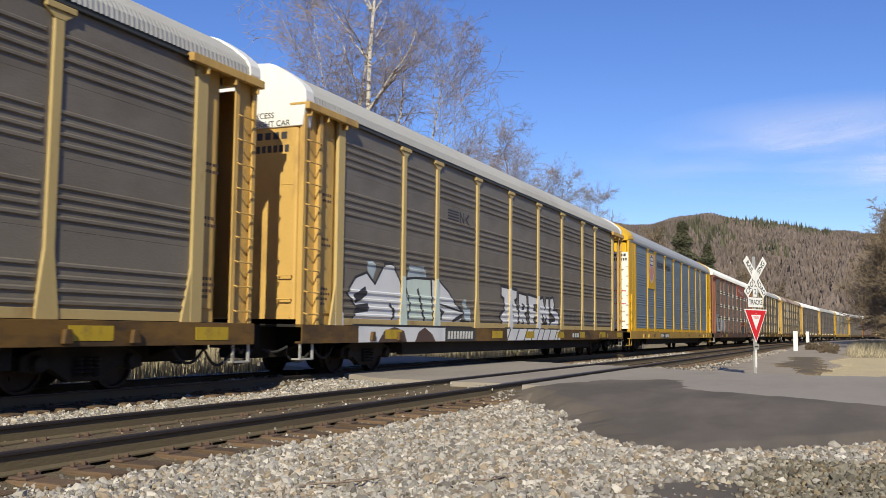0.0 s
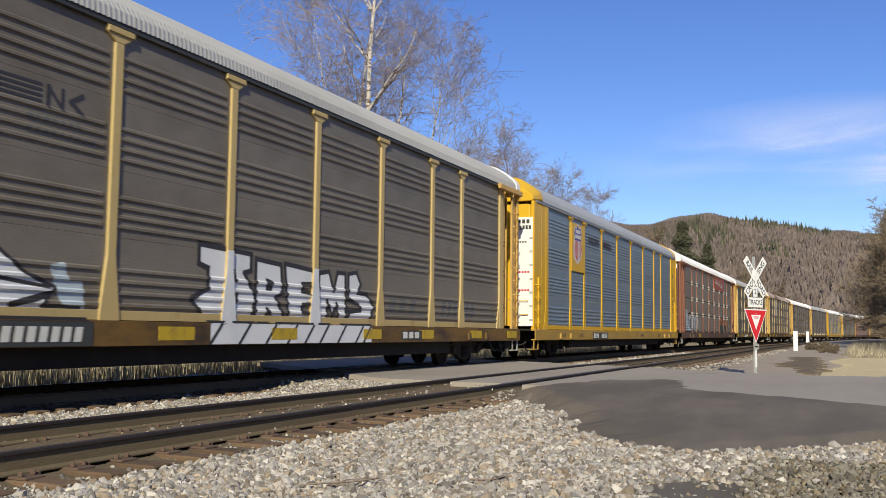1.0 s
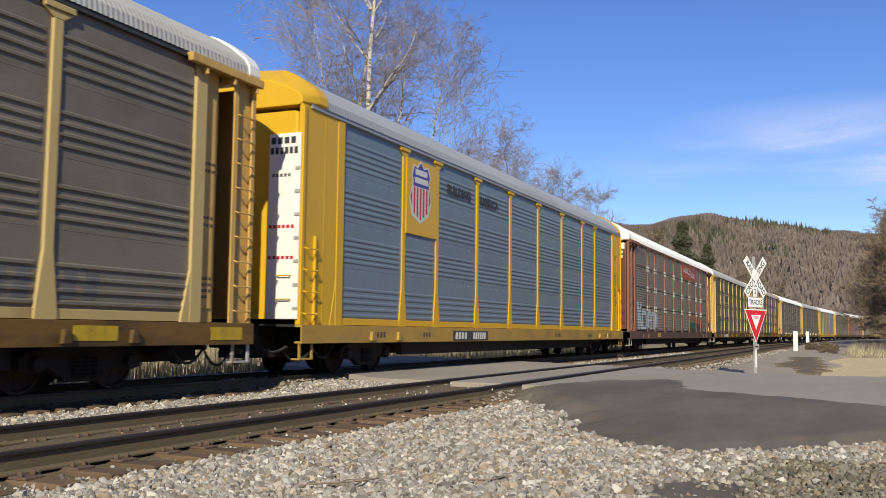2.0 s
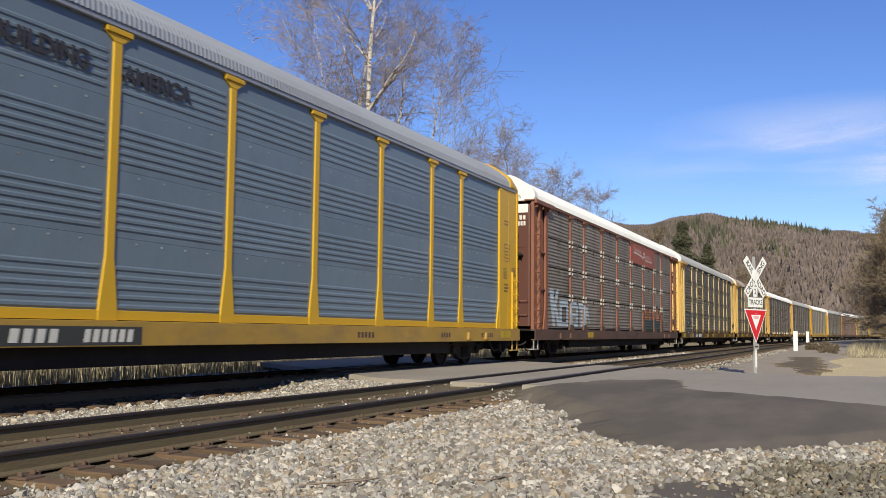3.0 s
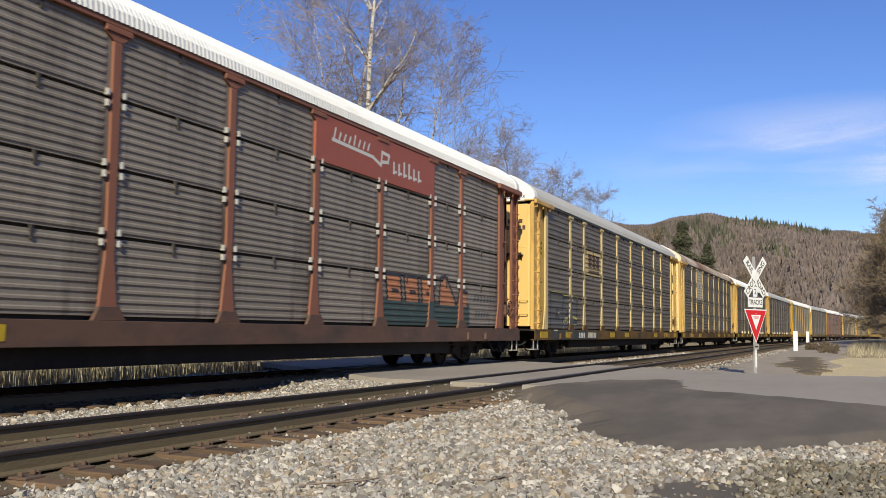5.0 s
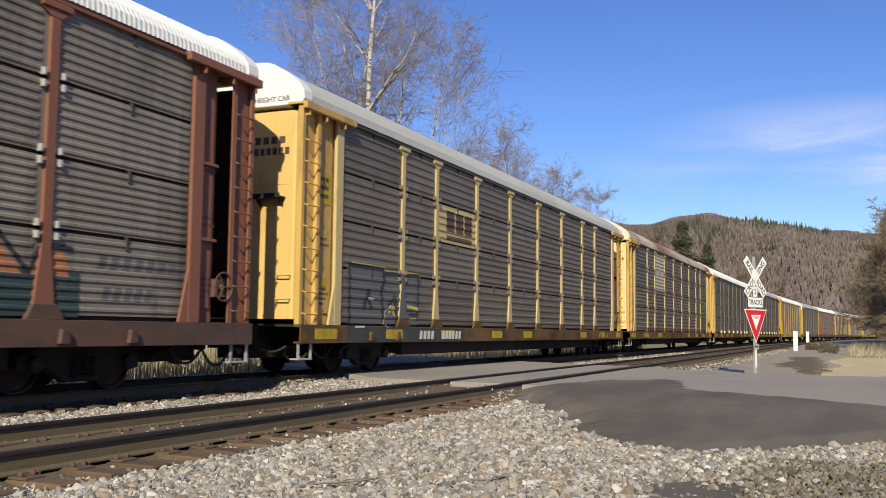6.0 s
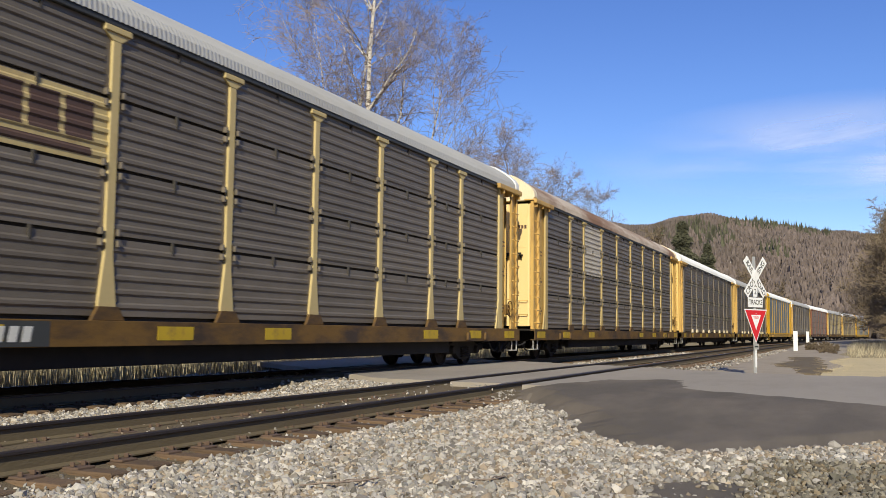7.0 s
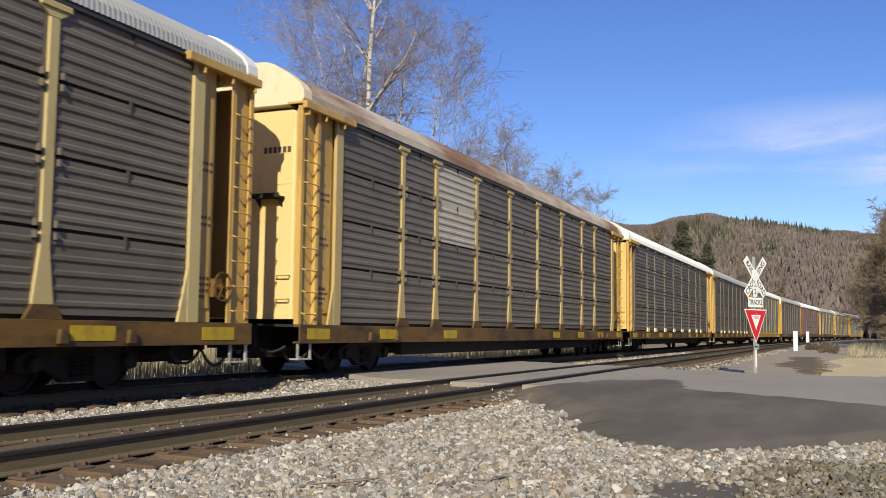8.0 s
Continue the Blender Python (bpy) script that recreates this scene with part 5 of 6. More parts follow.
def make_car(index, c):
    """c: style, screen, rib, sill, corner, end, hood, roof, label."""
    car = empty("autorack_railcar", label=c["label"], category="railcar", group="railcars of the freight train")
    style = c["style"]
    flip = pose(0, 0, 0, rz=180)
    for side, m in ((-1, Matrix()), (1, flip)):
        for x0, x1 in zip(RIBS, RIBS[1:]):
            w, mid = x1 - x0, (x0 + x1) / 2
            for z0, z1 in zip(ROWS, ROWS[1:]):
                part("side_panel", panel_mesh(style, w - 0.13, z0, z1, 0.002 if style in PLAIN else 0.026), c["screen"], car, m=m @ pose(mid, WALL_Y, 0))
        for x in RIBS:
            kind = "corner" if abs(x) > 11 else "mid"
            mm = m @ pose(x, WALL_Y, 0)
            r = part("rib", rib_mesh(kind, c.get("rib_depth", 0.045)), c["rib"], car, m=mm)
            if style not in PLAIN and side < 0 and kind == "mid":
                part("rib_foot", foot_mesh(), c.get("foot", c["sill"]), r, "dirty flared rib foot")
        if style in PLAIN:
            part("base_strip", cached("strip", lambda: Shape().box(-11.9, 11.9, WALL_Y - 0.022, WALL_Y, 1.03, 1.17).mesh("base_strip", 0.004)), c["rib"], car, m=m, label="painted strip along the foot of the screens")
        part("side_sill", sill_mesh(), c["sill"], car, m=m, label="grimy painted side sill")
        part("top_chord", cached("chord", lambda: Shape().box(-HALF + 0.3, HALF - 0.3, -1.50, -1.40, 5.25, 5.35).mesh("top_chord", 0.01)), c.get("chord", "dark_paint"), car, m=m)
        # added dark sheet, its colour standing for the shade seen through panel gaps
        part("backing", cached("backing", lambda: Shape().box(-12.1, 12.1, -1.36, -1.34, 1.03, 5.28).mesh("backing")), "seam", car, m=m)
        if style not in PLAIN and side < 0:
            clip = cached("clip", lambda: Shape().box(-0.025, 0.025, -1.50, -1.42, -0.05, 0.05).mesh("panel_clip", 0.006))
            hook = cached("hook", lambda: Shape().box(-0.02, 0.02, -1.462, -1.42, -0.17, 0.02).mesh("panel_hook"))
            if index < 6:
                for x in RIBS[1:-1]:
                    for z in ROWS[1:-1]:
                        for dx in (-0.17, 0.17):
                            for dz in (-0.10, 0.06):
                                part("panel_clip", clip, c.get("clip", c["screen"]), car, m=pose(x + dx, 0, z + dz))
                for x0, x1 in zip(RIBS, RIBS[1:]):
                    for z in ROWS[1:]:
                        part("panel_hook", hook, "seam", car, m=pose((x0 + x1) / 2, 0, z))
        else:
            def bolts():
                s = Shape()
                for x0, x1 in zip(RIBS, RIBS[1:]):
                    for z in (2.15, 3.13, 4.13):
                        for t in (0.2, 0.4, 0.6, 0.8):
                            xm = x0 + (x1 - x0) * t
                            s.box(xm - 0.011, xm + 0.011, -1.440, -1.42, z - 0.011, z + 0.011)
                return s.mesh("panel_bolts")
            if side < 0 and c.get("bolt"):
                tagged(part("panel_bolts", cached("bolts", bolts), c.get("bolt", c["screen"]), car), kind="stuff")
    part("underframe", under_mesh(), "black", car, "sooty black steel underframe")
    part("roof", roof_mesh(0.7 if c.get("flush") else 0.05), c["roof"], car, "transversely corrugated sheet roof")
    for sx, m in ((-1, Matrix()), (1, flip)):
        part("end_hood", cap_mesh(c.get("hood_low", 5.27) if sx < 0 else 5.27, 0.85 if c.get("flush") else 0.30, 0.35 if c.get("flush") else 0.0), c["hood"], car, m=m)
        for side in (-1, 1):
            part("end_door", door_mesh(side, 1.30 if sx < 0 else 1.06), c["end"], car, m=m)
        cm = coupler_meshes()
        part("coupler", cm["coupler"], "truck", car, m=m)
        part("air_hose", cm["air_hose"], "rubber", car, m=m)
        part("cable", cm["cable" if sx < 0 else "cable_back"], "rubber", car, m=m)
        for sy in (-1, 1):
            cs = corner_meshes(sx, sy)
            post = part("corner_post", cs["corner_post"], c["corner"], car)
            part("step", cs["step"], c["sill"] if c.get("flush") else "galv", car)
            for z in (1.5, 1.95):
                part("grab_iron", cs["grab_iron"], c["corner"], car, m=pose(0, 0, z))
            if c.get("flush"):
                part("corner_panel", cs["flush_panel"], c["corner"], car, "smooth yellow corner panel")
                rail = part("ladder_rail", cs["short_rail"], c["corner"], car)
                levels = [1.25 + 0.42 * k for k in range(4)]
            else:
                rail = part("inner_post", cs["inner_post"], c["corner"], car)
                part("ladder_backing", cs["ladder_backing"], c["corner"], car)
                panel = part("corner_panel", cs["corner_panel"], c["corner"], car)
                part("panel_plate", cs["panel_plate"], c["corner"], panel)
                for z in (2.35, 3.6) if c.get("shelves") else ():
                    part("panel_shelf", cs["panel_shelf"], c["corner"], panel, m=pose(0, 0, z))
                part("hood_bracket", cs["hood_bracket"], c["corner"], car)
                levels = [1.25 + 0.42 * k for k in range(9)]
            for z in levels:
                part("rung", cs["rung"], c["corner"], rail, m=pose(0, 0, z))
    tm = truck_meshes()
    for x in (-10.06, 10.06):
        truck = part("truck", tm["bolster"], "truck", car, "dusty cast steel four-wheel truck", m=pose(x, 0, 0))
        for y, rz in ((-1.02, 0), (1.02, 180)):
            part("side_frame", tm["side_frame"], "truck", truck, m=pose(0, y, 0, rz=rz))
        for wx in (-0.89, 0.89):
            ws = part("wheelset", tm["wheelset"], "wheel", truck, m=pose(wx, 0, 0.42))
            ALL_WHEELSETS.append((ws, wx))
    # small stencils on the corner panels, and the hand brake at one end
    if not c.get("flush") and index < 6:
        for x0 in (-12.60, 12.24):
            y = -1.395
            for z, n in ((3.62, 4), (3.50, 4), (2.72, 3), (2.60, 4), (1.72, 3), (1.62, 4), (1.52, 3), (1.42, 2)):
                st = Shape()
                for k in range(n):
                    st.box(x0 + 0.09 * k, x0 + 0.09 * k + 0.06, y - 0.004, y, z, z + 0.05)
                part("stencil_line", st, "mark_brown", car)
    hb = Shape() if style not in PLAIN else None
    if hb:
        hb.box(12.55, 12.85, -1.46, -1.25, 1.45, 1.75)
        hb.tube((12.7, -1.52, 1.62), (12.7, -1.46, 1.62), 0.05, 0.07, 8)
        ring = [(12.7 + 0.24 * math.cos(0.524 * k), -1.53, 1.62 + 0.24 * math.sin(0.524 * k)) for k in range(13)]
        hb.path(ring, 0.016, 5)
        for k in (0, 4, 8):
            hb.tube((12.7, -1.53, 1.62), ring[k], 0.012, 0.012, 4)
        part("hand_brake", hb, c["sill"], car, "dirty hand brake wheel and housing")
    # yellow reflector strips along the sill
    rnd = random.Random(index)
    tape = cached("tape", lambda: Shape().box(-0.42, 0.42, -1.568, -1.56, 0.74, 0.95).mesh("reflector"))
    for k, x in enumerate((-12.6, -9.6, -6.2, -3.0, 0.2, 3.4, 6.6, 9.7, 12.5)):
        if rnd.random() < c.get("tape", 0.8):
            part("reflector", tape, "reflector", car, m=pose(x + rnd.uniform(-0.3, 0.3), 0, 0))
    # small grimy data plates and jacking brackets on the sill
    bracket = cached("bracket", lambda: Shape().prism([(-0.09, 0.70), (0.09, 0.70), (0.06, 0.90), (-0.06, 0.90)], -1.63, -1.56).mesh("jacking_bracket", 0.01))
    for x in (-10.7, -9.4, 9.2, 10.5):
        part("jacking_bracket", bracket, c["sill"], car, m=pose(x, 0, 0))
    ALL_CARS.append((car, index))
    return car


OLD = dict(style="banded", screen="screen_old", rib="yellow_old", sill="sill_old", corner="yellow_end", end="yellow_end", hood="white", roof="roof_grey", hood_low=4.86)
NEW = dict(style="gentle", screen="screen_blue", rib="yellow_new", sill="sill_new", corner="yellow_new", end="yellow_new", hood="yellow_new", roof="roof_blue", chord="roof_blue", flush=True, tape=0.1, bolt="galv", rib_depth=0.030)
BROWN = dict(style="fine", tape=0.25, clip="galv", screen="screen_brown", rib="oxide", sill="sill_brown", corner="oxide", end="maroon", shelves=True, hood="white", roof="roof_white", chord="oxide")
PALE = dict(style="rows", screen="screen_row", rib="yellow_pale", sill="sill_old", corner="yellow_end", end="yellow_deep", hood="white", roof="roof_grey")
RUSTY = dict(style="rows", screen="screen_row", rib="yellow_old", sill="sill_old", corner="yellow_end", end="yellow_light", hood="cream", roof="roof_rust")


def spec(base, label):
    return dict(base, label=label)


car_a = make_car(-1, spec(OLD, "weathered grey autorack railcar with faded yellow ribs"))
car_b = make_car(0, spec(OLD, "grey autorack railcar with yellow ribs and silver graffiti"))
car_c = make_car(1, spec(NEW, "clean silver autorack railcar with bright yellow ribs"))
car_d = make_car(2, spec(BROWN, "oxide brown autorack railcar with white roof and graffiti"))
car_e = make_car(3, spec(PALE, "grey autorack railcar with cream ribs and dark graffiti"))
car_f = make_car(4, spec(RUSTY, "grey autorack railcar with rust-stained roof and pale patch"))
make_car(5, spec(dict(PALE, roof="roof_white", rib="screen_row", foot="cream"), "grey autorack railcar with yellow ends and pale roof"))
make_car(6, spec(dict(PALE, rib="screen_row", foot="cream"), "weathered grey autorack railcar with pale rib feet"))
make_car(7, spec(dict(NEW, roof="roof_white"), "silver autorack railcar with yellow ends"))
make_car(8, spec(dict(OLD, rib="screen_old"), "weathered grey autorack railcar with faded yellow ribs"))
make_car(9, spec(BROWN, "oxide brown autorack railcar with white roof"))
make_car(10, spec(PALE, "grey autorack railcar with cream ribs"))
make_car(11, spec(OLD, "weathered grey autorack railcar with faded yellow ribs"))
make_car(12, spec(NEW, "silver autorack railcar with yellow ends"))


# ================= lettering and spray paint on the cars =================
from mathutils.geometry import tessellate_polygon

def stroke(pts, w):
    """Straight-sided brush strokes as convex quads."""
    out = []
    for (xa, za), (xb, zb) in zip(pts, pts[1:]):
        d = math.hypot(xb - xa, zb - za) or 1
        nx, nz = -(zb - za) / d * w / 2, (xb - xa) / d * w / 2
        ex, ez = (xb - xa) / d * w / 2, (zb - za) / d * w / 2
        out.append([(xa - ex + nx, za - ez + nz), (xa - ex - nx, za - ez - nz), (xb + ex - nx, zb + ez - nz), (xb + ex + nx, zb + ez + nz)])
    return out


def fan(pts):
    """An outline of any shape as triangles."""
    tris = tessellate_polygon([[Vector((x, z, 0)) for x, z in pts]])
    return [[pts[i] for i in t] for t in tris]


def rib_paint(car, xs, top, mat, low=1.02):
    for x in xs:
        z = top
        half = lambda q: 0.085 if q > 1.95 else 0.085 + 0.115 * (1.95 - q) / 0.85 if q > 1.1 else 0.20
        pts = [(x - half(low), low), (x + half(low), low), (x + half(min(z, 1.1)), min(z, 1.1)), (x + half(min(z, 1.95)), min(z, 1.95)), (x + half(z), z),
               (x - half(z), z), (x - half(min(z, 1.95)), min(z, 1.95)), (x - half(min(z, 1.1)), min(z, 1.1))]
        y = WALL_Y - 0.045
        part("rib_graffiti", Shape().prism(pts, y - 0.005, y - 0.001), mat, car, "spray paint over a rib")


def bars(name, x0, x1, z, h, n, mat, car, y, gap=0.3, lean=0.0):
    """A run of upright bars that stands for lettering, each a part."""
    w = (x1 - x0) / n
    for k in range(n):
        a = x0 + k * w
        part(name, Shape().prism([(a, z - h / 2), (a + w * (1 - gap), z - h / 2), (a + w * (1 - gap) + lean, z + h / 2), (a + lean, z + h / 2)], y - 0.004, y - 0.001), mat, car)


def end_bars(x0, z, h, y0, y1, n, mat, car, gap=0.3):
    """The same on the end door."""
    w = (y1 - y0) / n
    for k in range(n):
        part("end_mark", Shape().box(x0 - 0.004, x0 - 0.001, y0 + k * w, y0 + k * w + w * (1 - gap), z - h / 2, z + h / 2), mat, car)


SILL_Y = -1.56
# --- second car: silver characters, sill plate, faded mark
A1 = [(-11.62, 1.70), (-11.25, 2.05), (-10.75, 2.18), (-10.35, 1.95), (-9.9, 2.42), (-9.5, 2.45), (-9.05, 2.05), (-9.0, 1.04), (-11.45, 1.04), (-11.2, 1.4)]
A2 = [(-9.0, 2.12), (-8.3, 2.2), (-7.35, 2.22), (-7.2, 1.04), (-9.0, 1.04)]
A3 = [(-7.3, 2.24), (-6.8, 2.2), (-6.2, 1.95), (-5.7, 1.62), (-5.2, 1.45), (-5.4, 1.2), (-4.75, 1.18), (-4.7, 1.04), (-7.2, 1.04)]
SILL_A = [rect(-11.3, -6.6, 0.67, 1.02)]
paint("graffiti", fan(A1), "spray_silver", car_b, "banded", "silver spray-painted character")
paint("graffiti", fan(A2), "spray_mint", car_b, "banded", "pale mint spray-painted character")
paint("graffiti", fan(A3), "spray_silver", car_b, "banded", "silver spray-painted character")
paint("graffiti", SILL_A, "spray_silver", car_b, "banded")
paint("graffiti", fan([(-5.2, 1.45), (-5.3, 1.75), (-5.05, 1.8), (-4.95, 1.55), (-4.7, 1.55), (-4.65, 1.1), (-5.0, 1.1)]) + fan([(-8.7, 2.2), (-8.6, 2.5), (-8.2, 2.48), (-7.8, 2.52), (-7.6, 2.25)]) +
      fan([(-10.7, 2.22), (-10.75, 2.42), (-10.45, 2.45), (-10.3, 2.3), (-10.45, 2.05)]), "spray_blue", car_b, "banded", "ice-blue spray paint shading", lift=0.003)
for o in (A1, A2, A3):
    paint("graffiti", stroke(o + o[:1], 0.055), "spray_black", car_b, "banded", "black spray-painted outline", lift=0.007)
dark = []
dark += stroke([(-8.75, 1.9), (-8.55, 1.5), (-8.7, 1.2)], 0.07) + stroke([(-8.75, 1.9), (-8.85, 1.5), (-8.7, 1.2)], 0.06) + stroke([(-8.1, 1.9), (-7.75, 1.2)], 0.10)
dark += stroke([(-5.3, 1.45), (-6.9, 1.62)], 0.05) + stroke([(-5.3, 1.35), (-5.9, 1.2)], 0.09) + stroke([(-6.9, 1.5), (-6.6, 1.4), (-6.85, 1.15)], 0.10)
dark += stroke([(-11.2, 1.62), (-10.85, 1.75)], 0.2) + stroke([(-11.15, 1.38), (-10.75, 1.42)], 0.18) + stroke([(-9.6, 1.5), (-9.4, 1.35), (-9.5, 1.2)], 0.09)
for q in dark:
    paint("graffiti", [q], "spray_black", car_b, "banded", lift=0.007)
paint("graffiti", fan([(-10.4, 0.67), (-10.1, 0.92), (-9.6, 1.01), (-9.1, 0.92), (-8.95, 0.67)]) + fan([(-8.5, 0.67), (-8.3, 0.9), (-7.95, 1.01), (-7.5, 0.85), (-7.3, 0.67)]), "mark_brown", car_b, "banded", lift=0.006)
rib_paint(car_b, [-8.95], 2.2, "spray_mint")
rib_paint(car_b, [-7.0], 2.24, "spray_mint")
rib_paint(car_b, [-12.0], 1.3, "spray_silver")

LETTERS = [
    [(-2.2, 2.3), (-0.75, 2.24), (-0.75, 1.95), (-0.95, 1.9), (-0.6, 1.5), (-0.72, 1.06), (-1.3, 1.06), (-1.35, 1.25), (-1.6, 1.06), (-2.0, 1.06), (-2.38, 1.4), (-1.95, 1.58), (-1.95, 1.92), (-2.2, 1.98)],
    [(-0.6, 2.17), (0.2, 2.12), (0.27, 1.62), (0.05, 1.5), (0.4, 1.06), (0.0, 1.06), (-0.22, 1.28), (-0.28, 1.06), (-0.6, 1.06)],
    [(0.33, 2.15), (1.5, 2.07), (1.45, 1.82), (0.95, 1.8), (0.95, 1.66), (1.36, 1.62), (1.3, 1.42), (0.95, 1.4), (0.95, 1.26), (1.36, 1.22), (1.25, 1.06), (0.48, 1.06)],
    [(1.58, 2.05), (1.95, 2.1), (2.15, 1.72), (2.3, 2.1), (2.62, 2.1), (2.66, 1.06), (2.36, 1.06), (2.27, 1.45), (2.1, 1.2), (1.9, 1.5), (1.87, 1.06), (1.5, 1.06)],
    [(2.76, 2.1), (3.1, 2.15), (3.3, 1.9), (3.15, 1.72), (3.55, 1.7), (3.9, 1.45), (3.65, 1.06), (2.76, 1.06), (2.76, 1.3), (3.3, 1.35), (3.2, 1.46), (2.76, 1.56)]]
COUNTERS = [[(-1.45, 1.95), (-1.2, 1.95), (-1.15, 1.72), (-1.45, 1.72)], [(-1.45, 1.55), (-1.1, 1.55), (-1.15, 1.35), (-1.45, 1.35)], [(-0.28, 1.85), (-0.05, 1.8), (-0.08, 1.62), (-0.28, 1.62)]]
out = list(COUNTERS)
for x in (-1.7, -0.9, -0.1, 0.6, 1.2, 1.75, 2.45, 3.2, 3.55):
    out += stroke([(x, 1.0), (x - 0.3, 0.68)], 0.06)
for q in LETTERS:
    paint("graffiti", fan(q), "spray_silver", car_b, "banded", "silver block letter in spray paint", lift=0.004)
    paint("graffiti", stroke(q + q[:1], 0.085), "spray_black", car_b, "banded", "black outline of a block letter", lift=0.008)
paint("graffiti", [rect(-2.0, 3.6, 0.67, 1.02)], "spray_silver", car_b, "banded", "silver spray paint running over the sill", lift=0.004)
for q in out:
    paint("graffiti", [q], "spray_black", car_b, "banded", lift=0.008)
rib_paint(car_b, [-1.4], 2.25, "spray_silver")
rib_paint(car_b, [1.4], 2.12, "spray_silver")
paint("graffiti", [rect(4.6 + 0.55 * k, 4.9 + 0.55 * k, 1.35, 1.65, 0.1) for k in range(3)] + [rect(7.6 + 0.4 * k, 7.85 + 0.4 * k, 1.3, 1.7, 0.08) for k in range(6)], "spray_grey", car_b, "banded", "faint grey scrawl", lift=0.004)
paint("sill_plate", [rect(-6.7, -4.6, 0.67, 1.0)], "dark_paint", car_b, "banded", "black stencil plate on the sill", lift=0.009)
bars("sill_mark", -6.55, -4.75, 0.83, 0.2, 9, "mark_white", car_b, SILL_Y - 0.010, 0.35, 0.03)
paint("sill_plate", [rect(5.05, 6.2, 0.72, 0.93)], "dark_paint", car_b, "banded", lift=0.009)
bars("sill_mark", 5.15, 6.1, 0.825, 0.15, 3, "mark_white", car_b, SILL_Y - 0.010, 0.3)
paint("faded_mark", [rect(-6.3, -5.55, 3.86 + 0.075 * k, 3.90 + 0.075 * k) for k in range(4)] + stroke([(-5.45, 3.85), (-5.45, 4.1)], 0.07) + stroke([(-5.45, 4.1), (-5.2, 3.85), (-5.2, 4.1)], 0.06) + stroke([(-4.85, 4.1), (-5.05, 3.98), (-4.85, 3.85)], 0.07), "mark_black", car_b, "banded", "faded black emblem", lift=0.006)
paint("faded_mark", [rect(-5.8 + 0.14 * k, -5.72 + 0.14 * k, 3.62, 3.70) for k in range(7)] + [rect(-5.8 + 0.14 * k, -5.72 + 0.14 * k, 3.44, 3.52) for k in range(9)], "spray_grey", car_b, "banded", lift=0.006)


def end_text(car, words, size, z, y, mat):
    m = Matrix.Translation((-HALF - 0.026, y, z)) @ pose(0, 0, 0, rz=-90) @ pose(0, 0, 0, rx=90)
    lettering(words, size, mat, car, m)


DOOR_X = -HALF + 0.02
end_text(car_b, "EXCESS", 0.16, 5.10, -0.55, "mark_black")
end_text(car_b, "HEIGHT CAR", 0.16, 4.93, -0.72, "mark_black")
end_bars(DOOR_X, 4.70, 0.14, -1.1, -0.35, 4, "mark_black", car_b)
end_bars(DOOR_X, 4.44, 0.14, -1.15, -0.35, 6, "mark_black", car_b)

# --- third car: shield panel, slogan, white end strip
part("emblem_panel", Shape().box(-8.87, -7.08, WALL_Y - 0.045, WALL_Y, 3.24, 5.06), "yellow_new", car_c, "bright yellow emblem panel")
SH = [(-8.62, 4.72), (-8.5, 4.95), (-8.3, 4.90), (-8.1, 5.08), (-7.9, 4.92), (-7.65, 4.98), (-7.5, 4.75), (-7.6, 4.55), (-7.45, 4.1), (-7.6, 3.75), (-8.1, 3.52), (-8.6, 3.7), (-8.75, 4.1), (-8.55, 4.5)]
em_y = WALL_Y - 0.050


def flat(name, polys, mat, car, y, label=""):
    s = Shape()
    for q in polys:
        s.add([(a, y, b) for a, b in q], [tuple(range(len(q)))])
    return part(name, s, mat, car, label)


def shrink(poly, k):
    cx, cz = sum(p[0] for p in poly) / len(poly), sum(p[1] for p in poly) / len(poly)
    return [(cx + (x - cx) * k, cz + (z - cz) * k) for x, z in poly]


SH2 = shrink(SH, 0.90)
flat("emblem", fan(SH), "mark_white", car_c, em_y, "white-edged shield emblem")
flat("emblem_field", fan(SH2), "mark_white", car_c, em_y - 0.003)
cut = [q for q in (clip_band(t, 4.42, 5.2) for t in fan(SH2)) if q]
flat("emblem_chief", cut, "shield_blue", car_c, em_y - 0.006, "blue upper field of the shield")


def clip_side(poly, x0, x1):
    return [(b, a) for a, b in clip_band([(z, x) for x, z in poly], x0, x1)]


stripes = []
for k in range(7):
    x0 = -8.68 + 0.178 * k
    for t in fan(SH2):
        q = clip_band(t, 3.5, 4.40)
        if q:
            q = clip_side(q, x0, x0 + 0.095)
            if q:
                stripes.append(q)
flat("emblem_stripe", stripes, "shield_red", car_c, em_y - 0.006, "red stripes of the shield")
flat("emblem_bar", [rect(-8.42, -7.72, 4.70, 4.84), rect(-8.45, -7.68, 4.50, 4.64)], "mark_white", car_c, em_y - 0.009)
lettering("BUILDING", 0.36, "mark_black", car_c, facing(-5.58, WALL_Y - 0.036, 4.62), wide=1.02, bold=0.012)
lettering("AMERICA", 0.36, "mark_black", car_c, facing(-3.32, WALL_Y - 0.036, 4.62), wide=1.02, bold=0.012)
paint("sill_plate", [rect(-6.15, -3.6, 0.68, 0.94)], "dark_paint", car_c, "banded", "black stencil plate on the sill", lift=0.004)
bars("sill_mark", -6.0, -5.15, 0.81, 0.18, 4, "mark_white", car_c, SILL_Y - 0.005, 0.35, 0.03)
bars("sill_mark", -4.75, -3.75, 0.81, 0.18, 6, "mark_white", car_c, SILL_Y - 0.005, 0.35, 0.03)
s = Shape().box(-HALF - 0.03, -HALF + 0.04, -1.46, -0.75, 1.12, 4.72)
part("end_strip", s, "white", car_c, "clean white end panel strip", bevel=0.01)
